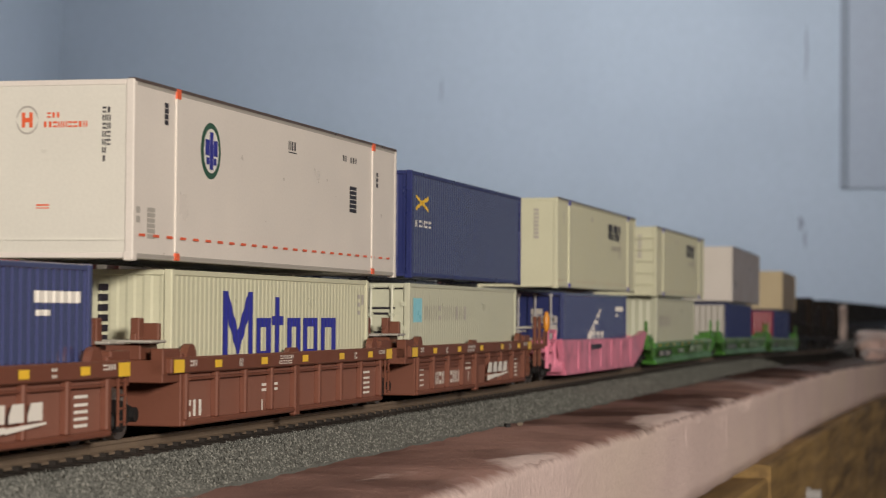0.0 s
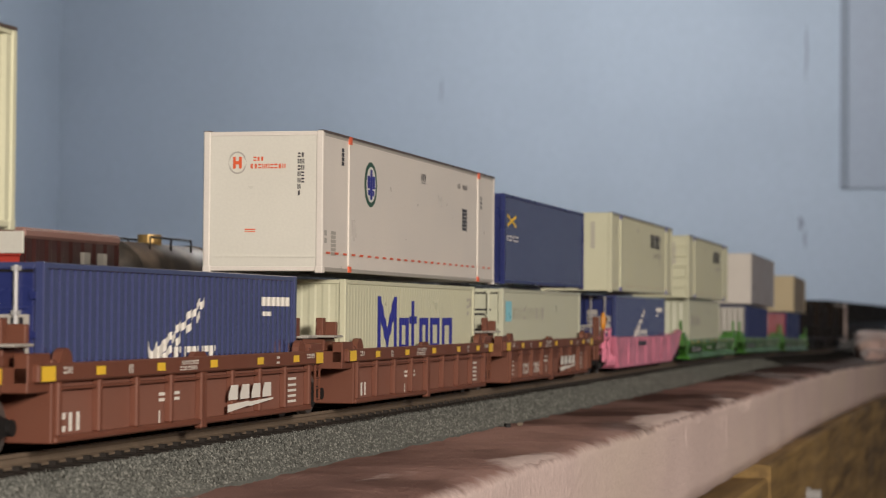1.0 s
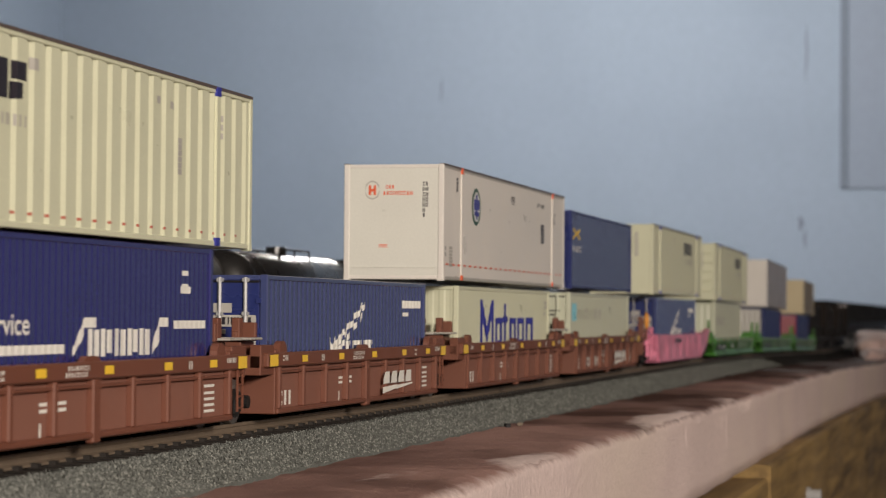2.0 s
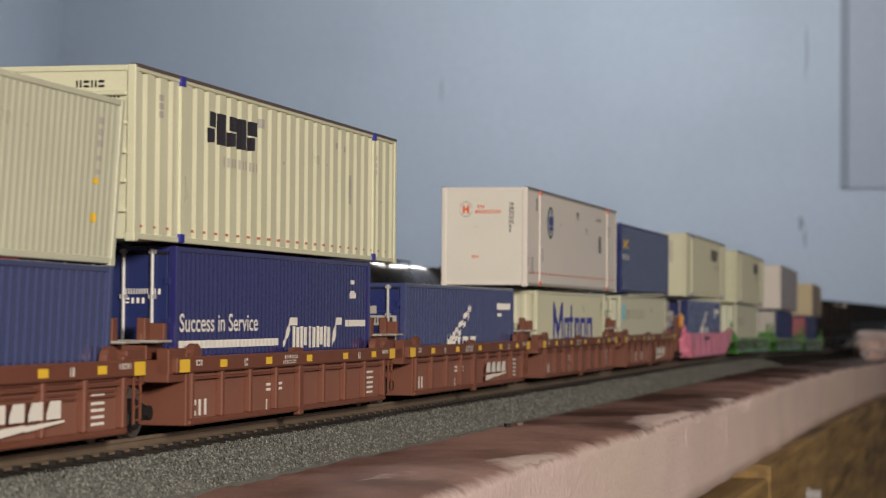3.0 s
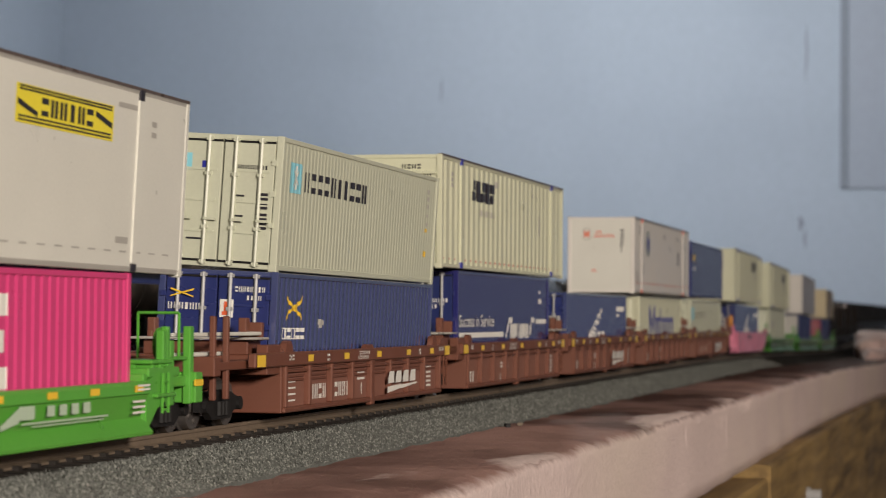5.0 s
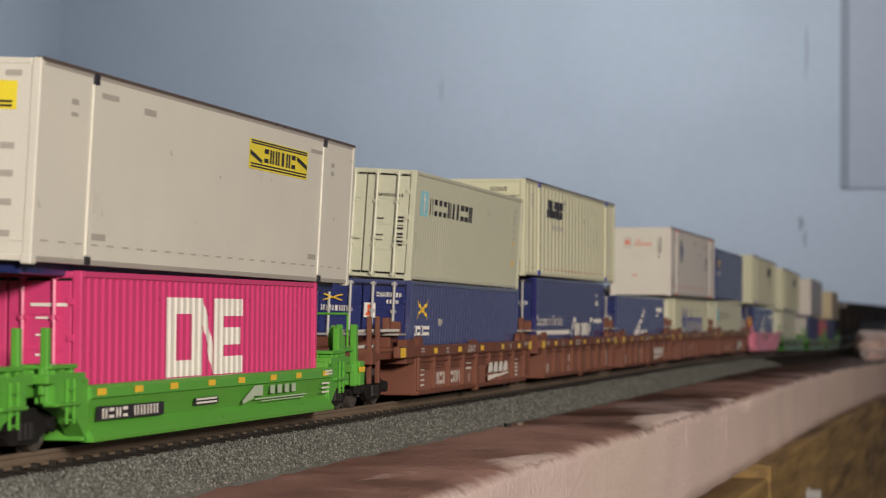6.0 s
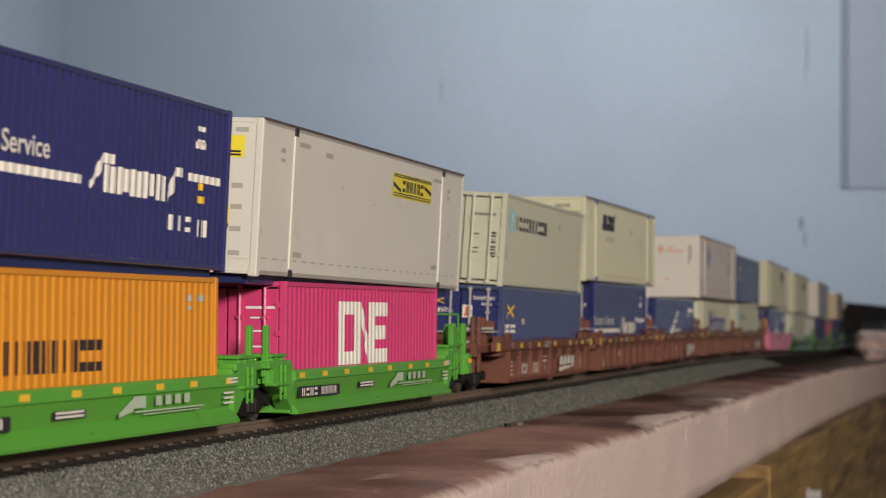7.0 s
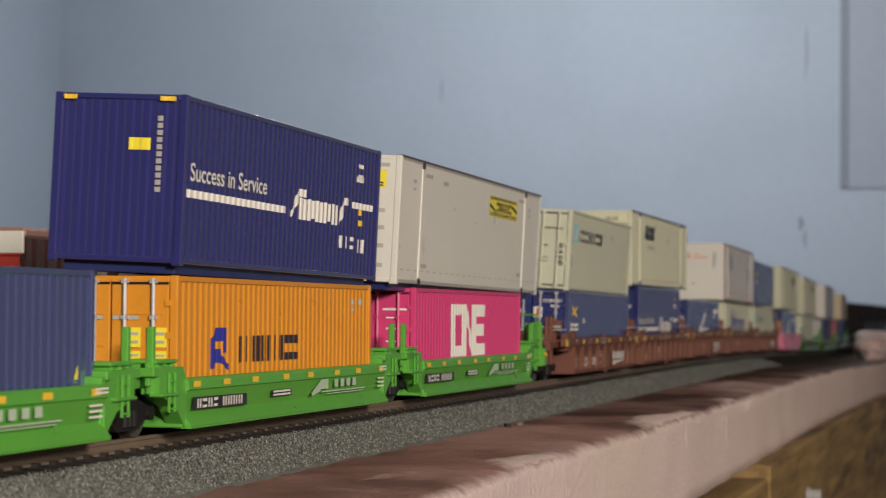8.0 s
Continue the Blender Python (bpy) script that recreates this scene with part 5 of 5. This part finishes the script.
def emblem_livery(c):
    t, k, y, near, es = c
    for px in (-0.0700, 0.0700):
        bar(t, "lift_post", WHITE, (px - 0.0010, px + 0.0010, -0.01508, -0.0145, 0.0018, 0.0318), bevel=0)
        bar(t, "lift_pad", REDMARK, (px - 0.0011, px + 0.0011, -0.01515, -0.0135, 0.0315, 0.0334), label="red lifting pad", bevel=0)
        bar(t, "lift_pad", REDMARK, (px - 0.0011, px + 0.0011, -0.01515, -0.0135, 0.0002, 0.0016), label="red lifting pad", bevel=0)
    cx, cz = -0.0510, 0.0228
    marks(t, "emblem", disc(cx, cz, 0.0057, 1.05, 20), EMBLEM, k, y, "round dark green emblem")
    marks(t, "emblem", disc(cx, cz, 0.0045, 1.0, 16), CHALK, k, y, out=0.00014)
    marks(t, "emblem", [(cx - 0.0010, cx + 0.0010, cz - 0.0038, cz + 0.0038), (cx - 0.0036, cx - 0.0012, cz - 0.0010, cz + 0.0022), (cx + 0.0012, cx + 0.0036, cz - 0.0010, cz + 0.0022), (cx - 0.0030, cx - 0.0012, cz - 0.0028, cz - 0.0014), (cx + 0.0012, cx + 0.0030, cz - 0.0028, cz - 0.0014)], INK_BLUE, k, y, out=0.00021)
    marks(t, "reflector", [(-0.0900 + i * 0.0072, -0.0868 + i * 0.0072, 0.0043, 0.0048) for i in range(25)], REDMARK, k, y, out=0.00025)
    marks(t, "lettering", glyphs(0.0000, 0.0268, 0.0020, 0.0020, 3, 1) + [(0.0000, 0.0058, 0.0262, 0.0264)] + glyphs(0.0430, 0.0272, 0.0014, 0.0018, 2, 2) + glyphs(0.0492, 0.0271, 0.0014, 0.0020, 3, 2) + column(0.0490, 0.0214, 0.0009, 0.0060, 6, 0.0011) + column(-0.0770, 0.0302, 0.0009, 0.0020, 4, 0.0011) + column(0.0730, 0.0262, 0.0010, 0.0018, 3, 0.0014), INK, k, y)
    marks(t, "lettering", column(-0.0855, 0.0098, 0.0008, 0.0040, 6, 0.0010) + column(-0.0915, 0.0098, 0.0012, 0.0024, 2, 0.0018), GREYMARK, k, y)
    # near end
    r = 0.0027
    hx = -0.0064
    ring = disc(hx, 0.0258, r, 0.86, 10, 0.86)
    marks(t, "emblem", ring, GREYMARK, es, 0.0, "hexagon emblem outline", place=near)
    marks(t, "emblem", [(hx - 0.0011, hx - 0.0004, 0.0244, 0.0272), (hx + 0.0004, hx + 0.0011, 0.0244, 0.0272), (hx - 0.0004, hx + 0.0004, 0.0254, 0.0262)], REDMARK, es, 0.0, place=near)
    marks(t, "lettering", glyphs(-0.0024, 0.0262, 0.0010, 0.0009, 3, 5, 0.2, 0.34) + glyphs(-0.0032, 0.0244, 0.0011, 0.0010, 9, 6, 0.2, 0.34) + [(-0.0044, -0.0018, 0.0093, 0.0095), (-0.0044, -0.0018, 0.0098, 0.0101)], REDMARK, es, 0.0, place=near)
    marks(t, "lettering", [q for i in range(7) for q in glyphs(0.0086, 0.0270 - i * 0.0015, 0.0011, 0.0009, 1 if i in (5, 6) else 2, 40 + i, 0.2, 0.36)], INK, es, 0.0, place=near)


def sign_livery(c):
    t, k, y, near, es = c
    for px in (-0.0700, 0.0680):
        bar(t, "lift_post", OFFWHITE, (px - 0.0010, px + 0.0010, -0.01508, -0.0145, 0.0018, 0.0320), bevel=0)
        bar(t, "lift_pad", INK, (px - 0.0011, px + 0.0011, -0.01515, -0.0135, 0.0318, 0.0338), bevel=0)
        bar(t, "lift_pad", INK, (px - 0.0011, px + 0.0011, -0.01515, -0.0135, 0.0002, 0.0016), bevel=0)
    marks(t, "sign", [(0.0140, 0.0552, 0.0232, 0.0296)], LEMON, k, y, "yellow sign with black bars")
    q = [(0.0150, 0.0542, z, z + 0.0003) for z in (0.0236, 0.0242, 0.0286, 0.0291)]
    q += [(0.0146, 0.0225, 0.0262, 0.0272, 0.0246, 0.0254), (0.0470, 0.0546, 0.0270, 0.0280, 0.0254, 0.0264)]
    q += glyphs(0.0240, 0.0250, 0.0030, 0.0038, 6, 9, 0.25, 0.4)
    marks(t, "sign", q, INK, k, y, out=0.00014)
    marks(t, "lettering", [(-0.0670, -0.0590, 0.0298, 0.0308), (-0.0465, -0.0405, 0.0288, 0.0300), (0.0575, 0.0665, 0.0298, 0.0307), (-0.0695, -0.0620, 0.0046, 0.0058), (0.0590, 0.0650, 0.0052, 0.0064), (0.0740, 0.0765, 0.0255, 0.0265), (0.0740, 0.0765, 0.0275, 0.0285), (-0.0800, -0.0770, 0.0275, 0.0285), (-0.0800, -0.0770, 0.0255, 0.0262)], GREYMARK, k, y)
    marks(t, "reflector", [(-0.0900 + i * 0.0072, -0.0868 + i * 0.0072, 0.0036, 0.0039) for i in range(25)], GREYMARK, k, y)
    marks(t, "sign", [(0.0030, 0.0108, 0.0252, 0.0300), (0.0030, 0.0080, 0.0100, 0.0145)], LEMON, es, 0.0, "yellow sign", place=near)
    marks(t, "sign", [(0.0038, 0.0100, z, z + 0.0004) for z in (0.0256, 0.0263)] + [(0.0040, 0.0070, 0.0270, 0.0294, 0.0270, 0.0276), (0.0030, 0.0080, 0.0100, 0.0108), (0.0036, 0.0070, 0.0118, 0.0124, 0.0126, 0.0136)], INK, es, 0.0, out=0.00014, place=near)
    marks(t, "lettering", [(0.0082, 0.0108, z, z + 0.0011) for z in (0.0040, 0.0092, 0.0140, 0.0186)] + [(0.0030, 0.0075, 0.0155, 0.0163), (0.0030, 0.0075, 0.0170, 0.0178), (0.0085, 0.0115, 0.0308, 0.0318)], GREYMARK, es, 0.0, place=near)


stack()


# ---- head of the train ----
def locomotive(s):
    t = thing("locomotive", "dark diesel locomotive at the head of the train", "locomotive", "engines of the train")
    bar(t, "frame", BLACK, (-0.118, 0.118, -0.0165, 0.0165, 0.0095, 0.0135))
    bar(t, "hood", ENGINE, (-0.110, 0.060, -0.0115, 0.0115, 0.0135, 0.0440), (-0.112, -0.085, -0.0160, 0.0160, 0.0340, 0.0450), bevel=0.001)
    bar(t, "cab", ENGINE, (0.062, 0.092, -0.0165, 0.0165, 0.0135, 0.0490), bevel=0.001)
    bar(t, "nose", ENGINE, (0.093, 0.110, -0.0120, 0.0120, 0.0135, 0.0330), bevel=0.001)
    bar(t, "fuel_tank", BLACK, (-0.034, 0.034, -0.0140, 0.0140, 0.0020, 0.0094))
    for x in (-0.098, -0.08, -0.062):
        bm = bmesh.new()
        rod(bm, (x, 0, 0.0451), (x, 0, 0.0468), 0.0075, 16)
        part("fan", bm, BLACK, t)
    bm = bmesh.new()
    for x in (-0.115, -0.09, -0.06, -0.03, 0.0, 0.03, 0.055):
        rod(bm, (x, -0.0160, 0.0135), (x, -0.0160, 0.0240), 0.0004, 6)
    rod(bm, (-0.115, -0.0160, 0.0240), (0.055, -0.0160, 0.0240), 0.0004, 6)
    part("handrail", bm, BLACK, t)
    truck(t, -0.085)
    truck(t, 0.085)
    return moving(t, s)


for s in (2.005, 2.252, 2.499):
    locomotive(s)


# ---- parked cars ----
def tank_car(x, mat, label, r=0.0140, L=0.150, top=0.0478, dome=None):
    t = thing("tank_car", label, "tank car", "parked cars")
    zc = top - r
    bm = bmesh.new()
    rings = []
    prof = [(-L / 2, 0.0), (-L / 2 + 0.0006, 0.35), (-L / 2 + 0.002, 0.66), (-L / 2 + 0.0045, 0.90), (-L / 2 + 0.0075, 1.0), (L / 2 - 0.0075, 1.0), (L / 2 - 0.0045, 0.9), (L / 2 - 0.002, 0.66), (L / 2 - 0.0006, 0.35), (L / 2, 0.0)]
    for px, k in prof:
        rings.append([bm.verts.new((px, max(k, 0.001) * r * math.cos(2 * math.pi * i / 28), zc + max(k, 0.001) * r * math.sin(2 * math.pi * i / 28))) for i in range(28)])
    for a, b in zip(rings, rings[1:]):
        for i in range(28):
            bm.faces.new((a[i], a[(i + 1) % 28], b[(i + 1) % 28], b[i]))
    part("tank", bm, mat, t, smooth=True)
    for px in (-L / 2 + 0.0085, L / 2 - 0.0085):
        bm = bmesh.new()
        rod(bm, (px - 0.0006, 0, zc), (px + 0.0006, 0, zc), r + 0.0004, 28)
        part("tank_band", bm, mat, t)
    bm = bmesh.new()
    rod(bm, (0, 0, top - 0.002), (0, 0, top + 0.0030), 0.0042, 14)
    part("dome", bm, dome or mat, t)
    bm = bmesh.new()
    for sy in (-1, 1):
        rod(bm, (-0.02, sy * 0.008, top + 0.0015), (0.02, sy * 0.008, top + 0.0015), 0.0004, 6)
        for q in (-0.02, 0.0, 0.02):
            rod(bm, (q, sy * 0.008, top - 0.004), (q, sy * 0.008, top + 0.0015), 0.0004, 6)
    part("dome_railing", bm, BLACK, t)
    bar(t, "frame", BLACK, (-L / 2 - 0.004, L / 2 + 0.004, -0.0040, 0.0040, 0.0100, 0.0128), (-L / 2 - 0.004, -L / 2 + 0.010, -0.0150, 0.0150, 0.0105, 0.0125), (L / 2 - 0.010, L / 2 + 0.004, -0.0150, 0.0150, 0.0105, 0.0125))
    for q in (-1, 1):
        bar(t, "saddle", BLACK, (q * (L / 2 - 0.028) - 0.004, q * (L / 2 - 0.028) + 0.004, -0.0080, 0.0080, 0.0120, zc - r * 0.78))
        tk = share("truck", TRUCK, t, pose(q * (L / 2 - 0.02), 0, 0))
        for d in (-0.0102, 0.0102):
            share("wheelset", WHEELS, tk, pose(d, 0, 0.0048))
    return t


def stand(t, s, lat=0.12):
    x, y, z, h, p = back_way(s, lat)
    t.matrix_basis = pose(x, y, ZR + z, 0, 0, h)
    return t


def box_car(x, label):
    t = thing("box_car", label, "freight car", "parked cars")
    L, W = 0.072, 0.0300
    skin = Skin(-L / 2, L / 2, 0.009, 0.0006, 0.6)
    me = mesh_of("side_panel", side_mesh(skin, 0.0125, 0.0450), MAROON)
    share("side_panel", me, t, pose(0, -W / 2, 0))
    share("side_panel", me, t, pose(0, W / 2, 0, 0, 0, 180))
    es = Skin(-W / 2, W / 2)
    for h in (90, -90):
        share("end_panel", mesh_of("end_panel", side_mesh(es, 0.0125, 0.0450), RED), t, pose((L / 2 - 0.0002) * (1 if h > 0 else -1), 0, 0, 0, 0, h))
    bm = bmesh.new()
    box(bm, -0.0008, 0.0, -W / 2 + 0.001, W / 2 - 0.001, -0.0009, 0.0009, 0.0003)
    rib = mesh_of("end_rib", bm, RED)
    for k in range(7):
        share("end_rib", rib, t, pose(-L / 2 + 0.0002, 0, 0.0155 + k * 0.0042))
    bar(t, "end_band", OFFWHITE, (-L / 2 - 0.0011, -L / 2 + 0.0001, -W / 2, W / 2, 0.0405, 0.0470), label="off-white band across the end")
    bar(t, "roof", DUSTPINK, (-L / 2 - 0.0006, L / 2 + 0.0006, -W / 2 - 0.0004, W / 2 + 0.0004, 0.0450, 0.0482), bevel=0.0008, label="dusty brown roof")
    bar(t, "frame", BLACK, (-L / 2 - 0.002, L / 2 + 0.002, -0.0140, 0.0140, 0.0098, 0.0124))
    marks(t, "stencil", [(0.006, 0.014, 0.034, 0.042), (0.018, 0.026, 0.034, 0.042)], GREYMARK, skin, -W / 2)
    for q in (-1, 1):
        tk = share("truck", TRUCK, t, pose(q * (L / 2 - 0.016), 0, 0))
        for d in (-0.0102, 0.0102):
            share("wheelset", WHEELS, tk, pose(d, 0, 0.0048))
    return t


stand(box_car(0, "small maroon freight car with a red and white end"), 0.639)
stand(tank_car(0, SILVER, "dark tank car with a dull brass dome, dusted with grime", 0.0140, 0.096, dome=BRASS), 0.7400)
tank = stand(tank_car(0, BLACKGLOSS, "glossy black tank car parked on the back track"), 0.8820)
for i in range(1, 17):
    copy_thing(tank, pose(0.8820 + 0.165 * i, 0.12, ZR + sag(0.8820 + 0.165 * i)))


def hopper_car():
    t = thing("hopper_car", "black open hopper car parked far down the back track", "freight car", "parked cars")
    bm = bmesh.new()
    slab(bm, [(-0.076, 0.0620), (-0.076, 0.0300), (-0.045, 0.0120), (0.045, 0.0120), (0.076, 0.0300), (0.076, 0.0620)], -0.0165, 0.0165)
    part("body", bm, BLACK, t)
    for k in range(9):
        for sy in (-1, 1):
            x = -0.072 + k * 0.018
            bar(t, "rib", BLACK, (x - 0.001, x + 0.001, min(sy * 0.0164, sy * 0.0178), max(sy * 0.0164, sy * 0.0178), 0.0250, 0.0625), bevel=0)
    bar(t, "frame", BLACK, (-0.080, 0.080, -0.0040, 0.0040, 0.0098, 0.0124))
    for q in (-1, 1):
        tk = share("truck", TRUCK, t, pose(q * 0.060, 0, 0))
        for d in (-0.0102, 0.0102):
            share("wheelset", WHEELS, tk, pose(d, 0, 0.0048))
    return t


hopper = stand(hopper_car(), 3.69)
for i in range(1, 14):
    copy_thing(hopper, pose(3.69 + 0.168 * i, 0.12, ZR + sag(3.69 + 0.168 * i)))


# ---- small things on the shelf and the wall ----
def lump(name, label, category, x, y, size, mat, seed):
    bm = bmesh.new()
    bmesh.ops.create_icosphere(bm, subdivisions=4, radius=1.0)
    for v in bm.verts:
        d = v.co.normalized()
        w = 1 + 0.22 * noise.noise(d * 1.7 + Vector((seed, 0, 0))) + 0.08 * noise.noise(d * 6 + Vector((0, seed, 0)))
        p = Vector((max(-0.85, min(0.85, d.x)), max(-0.8, min(0.8, d.y)), max(-0.5, min(0.75, d.z)))) * w
        v.co = Vector((p.x * size[0], p.y * size[1], (p.z + 0.5) * size[2]))
    low = min(v.co.z for v in bm.verts)
    for v in bm.verts:
        v.co.z = max(v.co.z - low - 0.0006, 0.0)
    ob = tagged(new(name, mesh_of(name, bm, mat, True)), label, category)
    ob.matrix_basis = pose(x, y, ZR + BED + sag(x))
    return ob


lump("foam_offcut", "broken pink foam offcut lying on the shelf edge", "foam scrap", 2.56, -0.041, (0.13, 0.031, 0.021), FOAM, 4.0)
lump("foam_offcut", "low pink foam offcut beside the track", "foam scrap", 2.28, -0.050, (0.12, 0.014, 0.008), FOAM, 9.0)
lump("plaster_rock", "pale pinkish plaster rock behind the running track", "rock", 3.75, 0.088, (0.020, 0.0165, 0.046), PLASTER, 2.0)

bm = bmesh.new()
box(bm, -0.0012, 0.0012, -0.0008, 0.0008, 0, 0.0012, 0.0002)
scrap = tagged(new("plastic_scrap", mesh_of("plastic_scrap", bm, BLACK)), "tiny black plastic scrap lying beside the ballast", "scrap")
scrap.matrix_basis = pose(0.619, -0.0352, ZR + BED + 0.0001, 0, 0, 25)
bm = bmesh.new()
box(bm, -0.0010, 0.0014, -0.0008, 0.0008, 0, 0.0009, 0.0002)
scrap = tagged(new("plastic_scrap", mesh_of("plastic_scrap", bm, RAIL)), "tiny pale plastic scrap lying beside the ballast", "scrap")
scrap.matrix_basis = pose(0.631, -0.0362, ZR + BED + 0.0001, 0, 0, 10)

knob = thing("toggle_knob", "small white plastic knob screwed to the fascia board", "knob")
bm = bmesh.new()
rod(bm, (0, 0.0, 0), (0, -0.002, 0), 0.0040, 20)
part("collar", bm, ROD, knob)
bm = bmesh.new()
rod(bm, (0, -0.0021, 0), (0, -0.007, 0), 0.0030, 20)
part("cap", bm, ROD, knob)
knob.matrix_basis = pose(1.118, EDGE - 0.0076, ZR - 0.0640)


def wall_panel():
    t = thing("wall_panel", "large grey blue panel with a dark edge strip on the wall", "panel")
    y1, z0, z1 = 0.243, ZR + 0.372, CEIL - 0.06
    bar(t, "board", PANEL, (XE - 0.006, XE, -1.1, y1 - 0.012, z0, z1), bevel=0.001)
    bar(t, "edge_strip", STRIP, (XE - 0.008, XE, y1 - 0.012, y1 + 0.010, z0, z1), label="dark grey blue edge strip", bevel=0.001)
    return t


wall_panel()

# ---- lamp fittings ----
for x, y, z, _, _ in LAMPS:
    fit = thing("pendant_lamp", "plain white cord and socket of a hanging room lamp", "light")
    bm = bmesh.new()
    rod(bm, (x, y, CEIL - 0.02), (x, y, CEIL), 0.05, 24)
    part("rose", bm, LAMPWHITE, fit)
    bm = bmesh.new()
    rod(bm, (x, y, z + 0.10), (x, y, CEIL - 0.0201), 0.003, 8)
    part("cord", bm, LAMPWHITE, fit)
    bm = bmesh.new()
    rod(bm, (x, y, z + 0.075), (x, y, z + 0.0999), 0.018, 16)
    part("socket", bm, LAMPWHITE, fit)


def motions():
    times = [0.5 * i for i in range(17)]
    for ob, s, up, lat, lean, nose in MOVERS:
        rows = []
        for t in times:
            rows.append((t, on_line(s + SPEED * t + SLOW * t * t, up, lat, lean, nose)))
        walk(ob, rows)
    first = AXLES[0]
    walk(first, [(i / 30, pose(0, 0, 0, 0, math.degrees((SPEED * i / 30 + SLOW * (i / 30) ** 2) / 0.0048), 0)) for i in range(241)])
    for w in AXLES[1:]:
        w.rotation_mode = "QUATERNION"
        w.animation_data_create()
        w.animation_data.action = first.animation_data.action
        w.animation_data.action_slot = first.animation_data.action_slot


motions()
